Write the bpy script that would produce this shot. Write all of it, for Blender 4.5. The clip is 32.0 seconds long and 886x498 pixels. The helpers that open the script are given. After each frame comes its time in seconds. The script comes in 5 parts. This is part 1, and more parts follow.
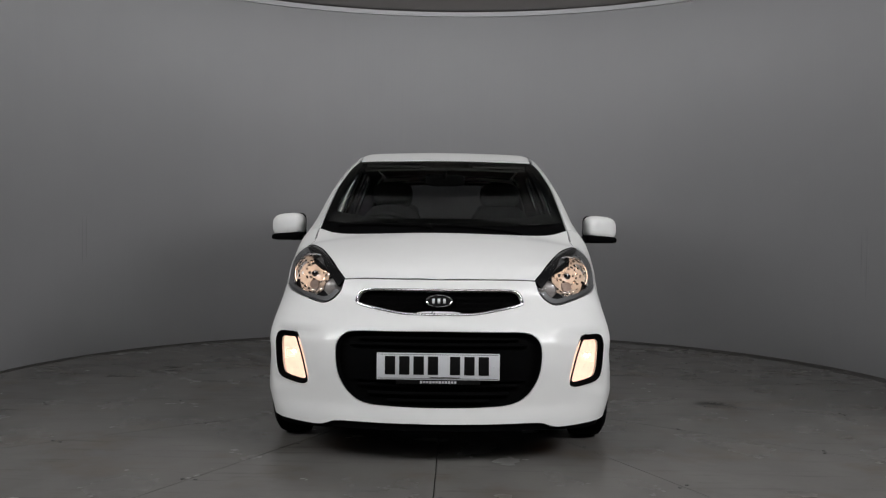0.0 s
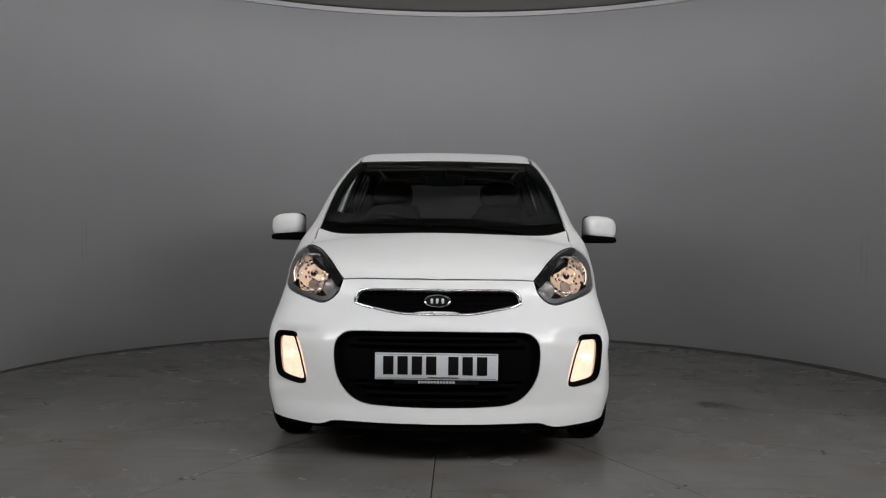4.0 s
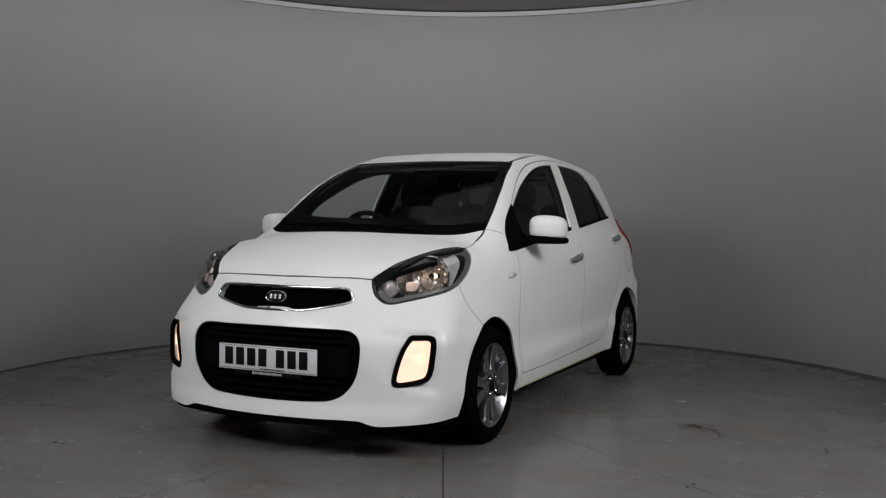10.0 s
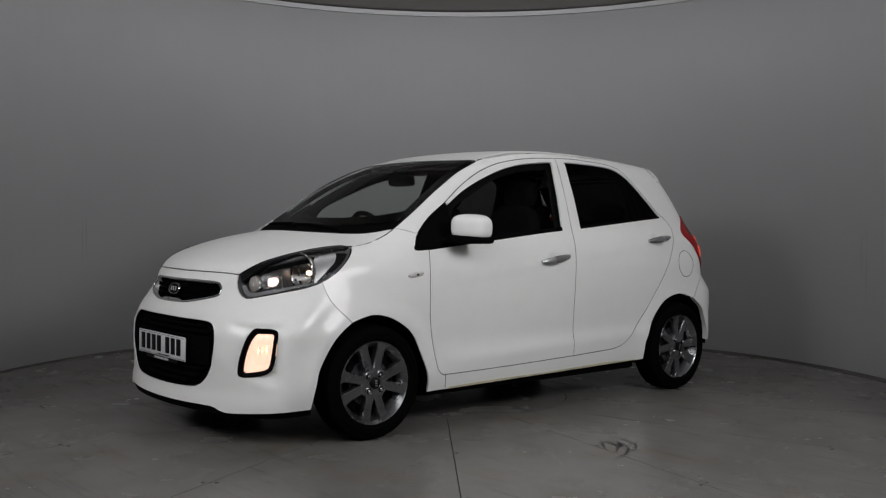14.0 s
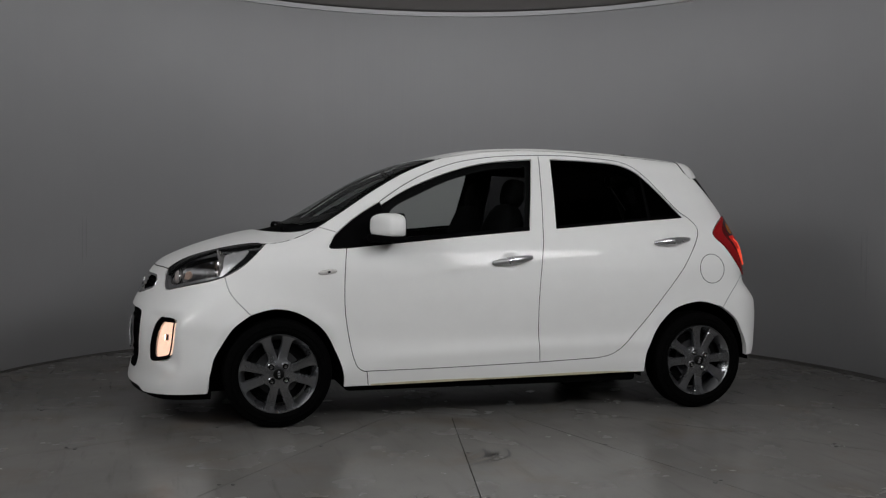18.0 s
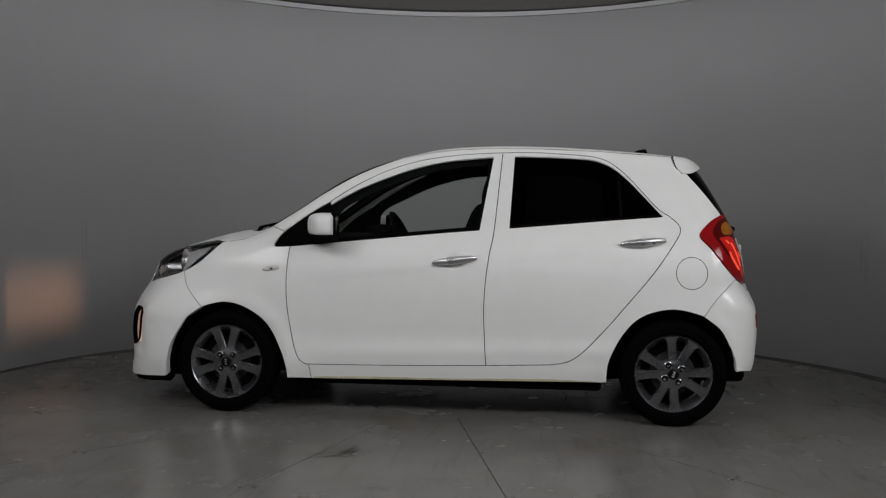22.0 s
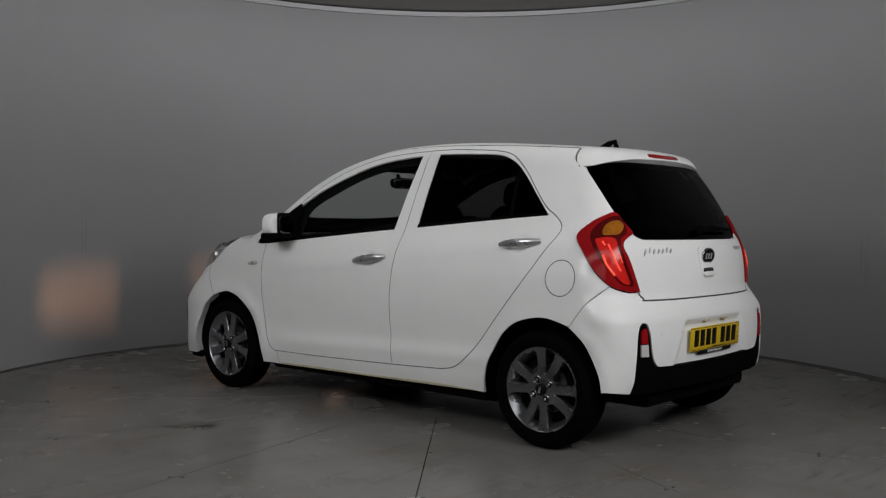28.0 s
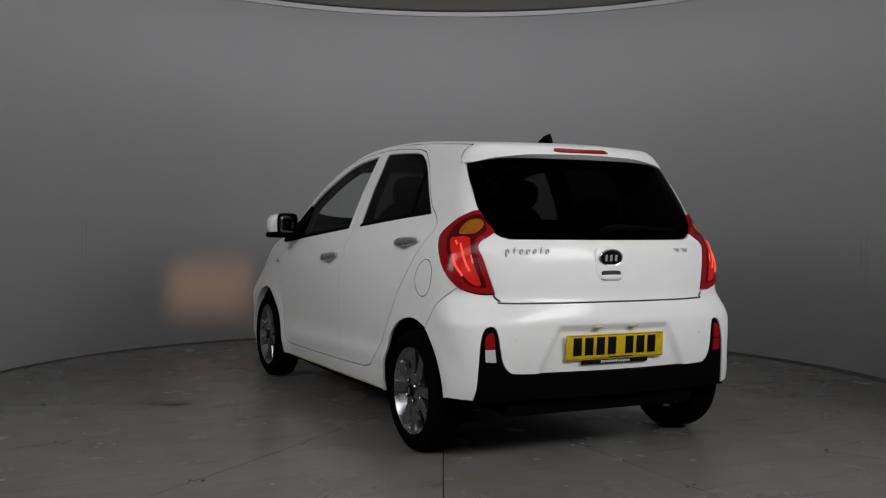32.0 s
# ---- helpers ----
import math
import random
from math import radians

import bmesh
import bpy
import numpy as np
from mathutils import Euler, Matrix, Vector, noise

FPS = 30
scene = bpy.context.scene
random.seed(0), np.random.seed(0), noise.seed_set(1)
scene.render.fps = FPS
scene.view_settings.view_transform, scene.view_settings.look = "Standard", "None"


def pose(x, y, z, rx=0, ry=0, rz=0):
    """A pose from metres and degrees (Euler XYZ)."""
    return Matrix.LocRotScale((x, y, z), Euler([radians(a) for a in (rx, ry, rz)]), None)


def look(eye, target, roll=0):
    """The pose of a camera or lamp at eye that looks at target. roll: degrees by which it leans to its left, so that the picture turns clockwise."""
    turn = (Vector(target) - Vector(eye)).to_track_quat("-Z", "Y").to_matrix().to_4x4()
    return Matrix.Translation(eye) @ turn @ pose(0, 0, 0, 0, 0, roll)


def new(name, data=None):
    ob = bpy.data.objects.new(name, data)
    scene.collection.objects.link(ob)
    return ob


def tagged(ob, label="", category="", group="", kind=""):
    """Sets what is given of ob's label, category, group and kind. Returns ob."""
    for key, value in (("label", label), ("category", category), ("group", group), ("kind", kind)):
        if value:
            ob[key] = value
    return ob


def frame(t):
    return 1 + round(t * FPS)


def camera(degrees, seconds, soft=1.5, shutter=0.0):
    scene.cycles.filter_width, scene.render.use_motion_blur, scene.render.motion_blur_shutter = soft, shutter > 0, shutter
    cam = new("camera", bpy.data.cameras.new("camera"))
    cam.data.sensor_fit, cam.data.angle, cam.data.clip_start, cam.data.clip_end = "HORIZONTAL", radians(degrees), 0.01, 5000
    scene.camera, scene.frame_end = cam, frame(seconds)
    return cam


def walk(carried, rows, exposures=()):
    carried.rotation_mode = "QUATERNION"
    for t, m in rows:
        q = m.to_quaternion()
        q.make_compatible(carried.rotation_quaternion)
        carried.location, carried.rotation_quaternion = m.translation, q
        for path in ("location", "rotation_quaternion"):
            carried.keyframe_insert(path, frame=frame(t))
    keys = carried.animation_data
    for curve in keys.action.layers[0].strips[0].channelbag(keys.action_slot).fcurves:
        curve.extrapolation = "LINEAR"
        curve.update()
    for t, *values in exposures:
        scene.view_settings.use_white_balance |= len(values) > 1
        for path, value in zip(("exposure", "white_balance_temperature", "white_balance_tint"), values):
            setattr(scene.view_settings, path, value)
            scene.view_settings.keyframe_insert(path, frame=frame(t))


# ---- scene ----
# ---------------------------------------------------------------- camera
AXIS = (0.004, -1.096)          # the front axle's middle, seen from the turntable's axis
EYE = (0.0, -5.984, 1.053)
cam = camera(48.53, 32.0, soft=1.25)
STAND = look(EYE, (EYE[0] - math.sin(radians(0.078)), EYE[1] + 1.0, EYE[2] - math.tan(radians(1.638))), 0.625)
walk(cam, [(0, STAND), (32, STAND)], exposures=[(0, 0.14), (6, 0.14), (9, 0.12), (12, 0.04), (15, -0.08), (19, -0.2), (23, -0.24), (28, -0.13), (32, -0.11)])

# ---------------------------------------------------------------- light
world = bpy.data.worlds.new("hall_air")
scene.world = world
world.use_nodes = True
world.node_tree.nodes["Background"].inputs[0].default_value = (0.5, 0.5, 0.52, 1)
world.node_tree.nodes["Background"].inputs[1].default_value = 0.004


def added_light(name, m, w, h, watts, spread=180, colour=(0.985, 0.985, 1.0)):
    data = bpy.data.lights.new(name, "AREA")
    data.shape, data.size, data.size_y, data.energy, data.color = "RECTANGLE", w, h, watts, colour
    data.spread = radians(spread)
    ob = new(name, data)
    ob.matrix_world = m
    return ob


# unseen lamps, added and balanced for the car, wall and floor
added_light("added_ceiling_light", pose(0.0, -0.3, 2.97), 3.0, 1.2, 10)
# added strips face outwards, so the wall fades from top to base
for turn in (0, 45, 90, 135, 180):
    c, s = math.cos(radians(turn)), math.sin(radians(turn))
    added_light("added_wall_light", look((1.5 * c, 0.1 + 1.5 * s, 2.95), (3.0 * c, 0.1 + 3.0 * s, 2.45)), 1.3, 0.2, 5.4, 125)
added_light("added_front_light", look((0.0, -6.6, 2.6), (0, -0.6, 0.7)), 3.4, 1.0, 4, 90)
added_light("added_near_light", look((0.0, -4.1, 2.95), (0, -1.0, 0.5)), 5.0, 0.9, 33, 140)
for side, watts in ((1, 53), (-1, 39)):
    added_light("added_side_light", look((3.0 * side, -3.7, 2.8), (0, -0.6, 0.6)), 1.5, 1.4, watts, 130)


# ---------------------------------------------------------------- materials
def material(name, colour, rough=0.5, metal=0.0, coat=0.0, scale=40.0, vary=0.12, bump=0.0, bump_scale=200.0, glow=None, spec=0.5, random_tone=0.0):
    """A painted, plastic, rubber or metal surface with tone at two scales and a fine relief."""
    mat = bpy.data.materials.new(name)
    mat.use_nodes = True
    nodes, links = mat.node_tree.nodes, mat.node_tree.links
    bsdf = nodes["Principled BSDF"]
    bsdf.inputs["Metallic"].default_value = metal
    bsdf.inputs["Coat Weight"].default_value = coat
    bsdf.inputs["Coat Roughness"].default_value = 0.07
    bsdf.inputs["Specular IOR Level"].default_value = spec
    coords = nodes.new("ShaderNodeTexCoord")
    fine, broad = nodes.new("ShaderNodeTexNoise"), nodes.new("ShaderNodeTexNoise")
    fine.inputs["Scale"].default_value, broad.inputs["Scale"].default_value = scale, scale / 12
    fine.inputs["Detail"].default_value, broad.inputs["Detail"].default_value = 6, 3
    both = nodes.new("ShaderNodeMix")
    links.new(coords.outputs["Object"], fine.inputs["Vector"])
    links.new(coords.outputs["Object"], broad.inputs["Vector"])
    both.inputs[0].default_value = 0.5
    links.new(fine.outputs["Fac"], both.inputs[2])
    links.new(broad.outputs["Fac"], both.inputs[3])
    ramp = nodes.new("ShaderNodeMapRange")
    ramp.inputs["From Min"].default_value, ramp.inputs["From Max"].default_value = 0.3, 0.7
    ramp.inputs["To Min"].default_value, ramp.inputs["To Max"].default_value = 1 - vary, 1 + vary * 0.4
    links.new(both.outputs[0], ramp.inputs["Value"])
    tint = nodes.new("ShaderNodeVectorMath")
    tint.operation = "SCALE"
    tint.inputs[0].default_value = colour
    links.new(ramp.outputs["Result"], tint.inputs["Scale"])
    links.new(tint.outputs[0], bsdf.inputs["Base Color"])
    gloss = nodes.new("ShaderNodeMapRange")
    gloss.inputs["From Min"].default_value, gloss.inputs["From Max"].default_value = 0.3, 0.7
    gloss.inputs["To Min"].default_value, gloss.inputs["To Max"].default_value = rough * 0.85, min(1, rough * 1.2)
    links.new(broad.outputs["Fac"], gloss.inputs["Value"])
    links.new(gloss.outputs["Result"], bsdf.inputs["Roughness"])
    if bump:
        grain, relief = nodes.new("ShaderNodeTexNoise"), nodes.new("ShaderNodeBump")
        grain.inputs["Scale"].default_value = bump_scale
        links.new(coords.outputs["Object"], grain.inputs["Vector"])
        relief.inputs["Strength"].default_value, relief.inputs["Distance"].default_value = bump, 0.002
        links.new(grain.outputs["Fac"], relief.inputs["Height"])
        links.new(relief.outputs["Normal"], bsdf.inputs["Normal"])
    if glow:
        bsdf.inputs["Emission Color"].default_value = (*glow[:3], 1)
        bsdf.inputs["Emission Strength"].default_value = glow[3]
    return mat


def pane(name, tint, gloss=0.02):
    """Thin clear or tinted glazing: passes tinted light and mirrors by its angle."""
    mat = bpy.data.materials.new(name)
    mat.use_nodes = True
    nodes, links = mat.node_tree.nodes, mat.node_tree.links
    nodes.remove(nodes["Principled BSDF"])
    clear, shine, mix, edge = (nodes.new("ShaderNode" + n) for n in ("BsdfTransparent", "BsdfGlossy", "MixShader", "LayerWeight"))
    power, share = nodes.new("ShaderNodeMath"), nodes.new("ShaderNodeMath")
    clear.inputs[0].default_value = (*tint, 1)
    shine.inputs["Roughness"].default_value = gloss
    edge.inputs["Blend"].default_value = 0.5
    power.operation, share.operation = "POWER", "MULTIPLY_ADD"
    power.inputs[1].default_value = 5.0
    share.inputs[1].default_value, share.inputs[2].default_value = 0.34, 0.005
    links.new(edge.outputs["Facing"], power.inputs[0])
    links.new(power.outputs[0], share.inputs[0])
    links.new(share.outputs[0], mix.inputs[0])
    links.new(clear.outputs[0], mix.inputs[1])
    links.new(shine.outputs[0], mix.inputs[2])
    links.new(mix.outputs[0], nodes["Material Output"].inputs["Surface"])
    return mat


PAINT = material("white_car_paint", (0.80, 0.80, 0.785), 0.42, coat=0.35, spec=0.25, scale=9, vary=0.03)
BLACK = material("black_plastic", (0.003, 0.003, 0.0032), 0.75, spec=0.012, scale=60, vary=0.3, bump=0.2, bump_scale=900)
SATIN = material("satin_black_mesh", (0.003, 0.003, 0.003), 0.7, spec=0.02, scale=80, vary=0.3)
TRIM = material("cabin_plastic", (0.005, 0.005, 0.0053), 0.75, spec=0.08, scale=50, vary=0.3, bump=0.3, bump_scale=700)
PALE_TRIM = material("cabin_lining", (0.035, 0.034, 0.032), 0.85, spec=0.15, scale=90, vary=0.15, bump=0.3, bump_scale=900)
CLOTH = material("seat_cloth", (0.005, 0.005, 0.0053), 0.95, spec=0.03, scale=140, vary=0.4, bump=0.5, bump_scale=1200)
RUBBER = material("tyre_rubber", (0.0025, 0.0025, 0.0025), 0.9, spec=0.02, scale=70, vary=0.35, bump=0.3, bump_scale=500)
ALLOY = material("grey_alloy", (0.30, 0.305, 0.315), 0.27, metal=0.95, scale=60, vary=0.15)
ALLOY_DARK = material("dark_alloy", (0.03, 0.03, 0.032), 0.5, metal=0.4, scale=60, vary=0.2)
CHROME = material("chrome", (0.72, 0.72, 0.73), 0.10, metal=1.0, scale=30, vary=0.05)
SILVER = material("satin_silver", (0.55, 0.55, 0.56), 0.28, metal=0.9, scale=40, vary=0.06)
MIRROR = material("mirror_silver", (0.85, 0.86, 0.87), 0.02, metal=1.0, scale=20, vary=0.02)
LAMP_SILVER = material("lamp_silver", (0.60, 0.60, 0.61), 0.3, metal=0.5, scale=40, vary=0.2)
LAMP_BOWL = material("lamp_bowl_silver", (0.32, 0.31, 0.305), 0.28, metal=0.85, scale=60, vary=0.2)
FACET = material("polished_facet", (0.75, 0.73, 0.71), 0.07, metal=1.0, scale=60, vary=0.05)
BULB_SHINE = material("painted_bulb_shine", (0.62, 0.46, 0.38), 0.25, metal=0.5, scale=60, vary=0.2)
LAMP_DOME = material("frosted_dome", (0.34, 0.31, 0.30), 0.18, coat=0.8, scale=60, vary=0.25)
SHROUD = material("lamp_shroud", (0.22, 0.22, 0.225), 0.28, metal=0.7, scale=40, vary=0.4)
LAMP_GREY = material("lamp_bezel", (0.12, 0.12, 0.123), 0.4, metal=0.3, spec=0.3, scale=50, vary=0.15)
LAMP_DARK = material("lamp_housing_black", (0.006, 0.006, 0.0065), 0.5, spec=0.08, scale=50, vary=0.2)
MIRROR_GLASS = material("door_mirror_glass", (0.12, 0.122, 0.125), 0.03, metal=1.0, scale=20, vary=0.03)
CLEAR = pane("clear_lens", (0.93, 0.93, 0.93))
GLASS = pane("window_glass", (0.88, 0.90, 0.89))
SCREEN_GLASS = pane("windscreen_glass", (0.74, 0.77, 0.75))
PRIVACY = pane("privacy_glass", (0.075, 0.075, 0.078))
RED = material("red_lens", (0.28, 0.007, 0.009), 0.15, spec=0.2, scale=20, vary=0.15)
RED_LIT = material("lit_red_lens", (0.35, 0.01, 0.01), 0.15, spec=0.2, scale=60, vary=0.5, glow=(1.0, 0.03, 0.015, 0.22))
RED_BAR = material("tail_light_tube", (0.6, 0.05, 0.03), 0.3, scale=20, vary=0.1, glow=(1.0, 0.09, 0.04, 0.8))
AMBER = material("amber_lens", (0.34, 0.12, 0.012), 0.15, spec=0.2, scale=45, vary=0.6)
RED_DARK = material("dark_red_divider", (0.085, 0.004, 0.005), 0.15, spec=0.2, scale=30, vary=0.3)
WHITE_LENS = material("white_lens", (0.62, 0.6, 0.58), 0.12, coat=1.0, scale=60, vary=0.3)
BULB = material("halogen_bulb", (0.9, 0.8, 0.7), 0.3, scale=20, vary=0.05, glow=(1.0, 0.70, 0.50, 3.6))
FOG_WALL = material("beam_box_glow", (0.004, 0.003, 0.002), 0.6, spec=0.02, scale=25, vary=0.2, glow=(1.0, 0.61, 0.41, 1.1))
FOG_GLOW = material("fog_lamp_glow", (0.45, 0.36, 0.30), 0.3, scale=25, vary=0.6, glow=(1.0, 0.63, 0.46, 1.2))
JOINT_GREY = material("shaded_joint", (0.40, 0.40, 0.395), 0.5, scale=60, vary=0.1)
PLATE_GLOW = material("plate_lamp_glow", (0.25, 0.22, 0.19), 0.4, scale=25, vary=0.1, glow=(1.0, 0.72, 0.45, 0.12))
BEAM = material("fog_filament", (0.9, 0.8, 0.7), 0.4, scale=25, vary=0.05, glow=(1.0, 0.50, 0.25, 36000.0))
PLATE_WHITE = material("white_plate", (0.62, 0.63, 0.65), 0.3, scale=60, vary=0.05)
PLATE_YELLOW = material("yellow_plate", (0.62, 0.42, 0.012), 0.3, scale=60, vary=0.06)
GRIME = material("sill_grime", (0.62, 0.56, 0.38), 0.6, scale=14, vary=0.5)
INK = material("plate_ink", (0.005, 0.005, 0.005), 0.5, spec=0.1, scale=60, vary=0.2)
PALE_INK = material("pale_ink", (0.55, 0.55, 0.57), 0.4, scale=60, vary=0.1)


# ---- body form: half-width, top line, nose and tail, blended into one surface ----
def curve(*pts):
    """A smooth line through (a, b) points that never overshoots."""
    xs, ys = (np.array(c, float) for c in zip(*pts))
    h, d = np.diff(xs), np.diff(ys) / np.diff(xs)
    m = np.zeros(len(xs))
    m[0], m[-1] = d[0], d[-1]
    for i in range(1, len(xs) - 1):
        if d[i - 1] * d[i] > 0:
            w1, w2 = 2 * h[i] + h[i - 1], h[i] + 2 * h[i - 1]
            m[i] = (w1 + w2) / (w1 / d[i - 1] + w2 / d[i])

    def at(q):
        q = np.asarray(q, float)
        i = np.clip(np.searchsorted(xs, q) - 1, 0, len(h) - 1)
        t = (q - xs[i]) / h[i]
        low, high = q < xs[0], q > xs[-1]
        t = np.clip(t, 0, 1)
        v = ((1 + 2 * t) * (1 - t) ** 2 * ys[i] + t * (1 - t) ** 2 * h[i] * m[i]
             + t * t * (3 - 2 * t) * ys[i + 1] + t * t * (t - 1) * h[i] * m[i + 1])
        return v + np.where(low, (q - xs[0]) * m[0], 0) + np.where(high, (q - xs[-1]) * m[-1], 0)
    return at


HALF = curve((0.12, 0.729), (0.2, 0.755), (0.3, 0.773), (0.42, 0.773), (0.55, 0.783), (0.68, 0.790), (0.78, 0.787),
             (0.86, 0.773), (0.93, 0.752), (1.0, 0.719), (1.1, 0.683), (1.2, 0.647), (1.3, 0.605), (1.4, 0.563), (1.46, 0.535), (1.56, 0.447))
TOP = curve((-0.8, 0.62), (-0.68, 0.735), (-0.58, 0.815), (-0.46, 0.875), (-0.3, 0.933), (-0.13, 0.980), (0.02, 1.010), (0.12, 1.045),
            (0.314, 1.155), (0.451, 1.235), (0.622, 1.325), (0.794, 1.390), (0.95, 1.428), (1.14, 1.468), (1.3, 1.480), (1.5, 1.486),
            (1.7, 1.483), (1.9, 1.474), (2.15, 1.457), (2.35, 1.441), (2.6, 1.414), (3.0, 1.35))
CROWN = curve((-0.7, 0.16), (-0.4, 0.13), (-0.1, 0.14), (0.1, 0.19), (0.3, 0.18), (0.6, 0.105), (0.95, 0.06), (1.5, 0.055), (2.2, 0.06), (2.6, 0.10))
NOSE = curve((0.1, -0.715), (0.16, -0.742), (0.20, -0.738), (0.27, -0.726), (0.34, -0.728), (0.42, -0.734), (0.52, -0.728), (0.6, -0.706), (0.66, -0.674), (0.72, -0.645), (0.8, -0.615), (0.9, -0.56))
TAIL = curve((0.15, 2.80), (0.25, 2.845), (0.36, 2.872), (0.5, 2.878), (0.6, 2.872), (0.67, 2.855), (0.72, 2.838), (0.8, 2.828), (0.892, 2.812),
             (0.97, 2.785), (1.1, 2.725), (1.22, 2.655), (1.33, 2.585), (1.42, 2.53), (1.6, 2.42))
SHRINK = curve((-0.8, 0.06), (-0.35, 0.0), (0.3, 0.0), (1.4, 0.0), (2.2, 0.006), (2.6, 0.022), (3.0, 0.05))
CABIN = curve((-0.5, 0.0), (0.3, 0.016), (0.6, 0.012), (1.4, 0.0), (2.0, 0.006), (2.4, 0.018), (2.8, 0.045))

PINCH = curve((-0.8, 0.14), (-0.4, 0.105), (-0.25, 0.074), (-0.1, 0.044), (0.1, 0.018), (0.35, 0.0), (3.0, 0.0))
NOSE_BOW = curve((0.1, 0.30), (0.25, 0.25), (0.5, 0.25), (0.62, 0.34), (0.75, 0.42), (1.0, 0.42))
TAIL_BOW = curve((0.1, 0.10), (0.3, 0.07), (0.6, 0.08), (0.74, 0.17), (0.95, 0.17), (1.2, 0.18))


def step(t):
    t = np.clip(t, 0, 1)
    return t * t * (3 - 2 * t)


def smax(a, b, k):
    h = np.clip(1 - np.abs(a - b) / k, 0, 1)
    return np.maximum(a, b) + h * h * k * 0.25


def body(x, y, z):
    """Negative inside the car, zero on its skin."""
    x = np.abs(x)
    half = HALF(z) - SHRINK(y) - CABIN(y) * step((z - 0.93) / 0.15) - PINCH(y) * step((z - 0.50) / 0.34)
    for hub in (0.0, 2.385):
        d = np.hypot(y - hub, z - 0.275)
        half = half + 0.016 * np.exp(-((d - 0.34) / 0.055) ** 2) * np.clip((0.72 - z) / 0.2, 0, 1)
    # an undercut crease along the doors, and a ridge above the sill
    along = step((y - 0.3) / 0.4) * step((2.6 - y) / 0.3)
    under = np.clip((0.826 + 0.112 * (y - 1.24) - z) / 0.065, 0, 8)
    half = half - 0.0075 * along * under * np.exp(-under)
    half = half + 0.009 * along * np.exp(-((z - 0.335 - 0.028 * (y - 0.4)) / 0.045) ** 2)
    # the rear bumper's corners stand out below the lamps
    half = half + 0.021 * step((y - 2.42) / 0.28) * step((0.74 - z) / 0.14)
    side = x - half
    top = (z - TOP(y) + CROWN(y) * x * x) * 0.93
    nose = (NOSE(z) + NOSE_BOW(z) * x**2 + 0.24 * x**4 - y) * 0.92
    tail = (y - TAIL(z) + TAIL_BOW(z) * x**2 + 0.15 * x**4) * 0.92
    f = smax(smax(top, nose, 0.05), side, 0.09)
    return smax(f, tail, 0.10)


def bisect(fun, lo, hi):
    lo, hi = np.array(lo, float), np.array(hi, float)
    for _ in range(36):
        mid = (lo + hi) / 2
        out = fun(mid) > 0
        hi, lo = np.where(out, mid, hi), np.where(out, lo, mid)
    return (lo + hi) / 2


NOSE_AXIS, TAIL_AXIS = 0.25, 2.0


def on_side(a, b):
    """Skin points of the car's left flank over (y, z)."""
    return np.stack([bisect(lambda x: body(x, a, b), 0 * a + 0.02, 0 * a + 1.1), a, b], -1)


def on_top(a, b):
    """Skin points from above over (x, y)."""
    return np.stack([a, b, bisect(lambda z: body(a, b, z), 0 * a + 0.5, 0 * a + 1.7)], -1)


def on_nose(a, b):
    """Skin points round the nose over (degrees from straight ahead, z)."""
    s, c = np.sin(np.radians(a)), np.cos(np.radians(a))
    r = bisect(lambda q: body(q * s, NOSE_AXIS - q * c, b), 0 * a + 0.05, 0 * a + 1.6)
    return np.stack([r * s, NOSE_AXIS - r * c, b], -1)


def on_tail(a, b):
    """Skin points round the tail over (degrees from straight back, z)."""
    s, c = np.sin(np.radians(a)), np.cos(np.radians(a))
    r = bisect(lambda q: body(q * s, TAIL_AXIS + q * c, b), 0 * a + 0.05, 0 * a + 1.6)
    return np.stack([r * s, TAIL_AXIS + r * c, b], -1)


def tail_wing(x, y, z):
    """The roof spoiler: the roof and flanks carried past the rear glass to a curved lip."""
    x = np.abs(x)
    half = HALF(z) - SHRINK(y) - CABIN(y) * step((z - 0.93) / 0.15)
    top = (z - TOP(y) + CROWN(y) * x * x + 0.6 * np.clip(y - 2.42, 0, 1) ** 2) * 0.93
    lip = (y - 2.592 + 0.30 * x**2 + 0.35 * x**4 + 0.45 * (z - 1.375)) * 0.9
    return smax(smax(top, x - half, 0.09), lip, 0.05)


def on_wing(a, b):
    """Skin points of the spoiler over (degrees from straight back, half the slope)."""
    s, c = np.sin(np.radians(a)), np.cos(np.radians(a))
    r = bisect(lambda q: tail_wing(q * s, 2.1 + q * c, 1.32 + 2 * b * q), 0 * a + 0.02, 0 * a + 1.2)
    return np.stack([r * s, 2.1 + r * c, 1.32 + 2 * b * r], -1)


def skin_normal(p, form=body):
    e = 1e-3
    g = np.stack([form(*(p + np.eye(3)[i] * e).T) - form(*(p - np.eye(3)[i] * e).T) for i in range(3)], -1)
    return g / np.linalg.norm(g, axis=1, keepdims=True)


# ---------------------------------------------------------------- mesh helpers
def mesh_object(name, verts, faces, mat, parent=None, label="", smooth=True, normals=None, shift=True):
    me = bpy.data.meshes.new(name)
    off = AXIS if shift else (0, 0)
    verts = [(v[0] + off[0], v[1] + off[1], v[2]) for v in verts]
    me.from_pydata(verts, [], [tuple(int(i) for i in f) for f in faces])
    me.materials.append(mat)
    flags = np.ones(len(me.polygons), bool) if smooth is True else (np.zeros(len(me.polygons), bool) if smooth is False else np.asarray(smooth))
    me.polygons.foreach_set("use_smooth", flags)
    me.update()
    if normals is not None:
        me.normals_split_custom_set(normals)
    ob = new(name, me)
    ob.parent = parent
    if label:
        tagged(ob, label)
    return ob


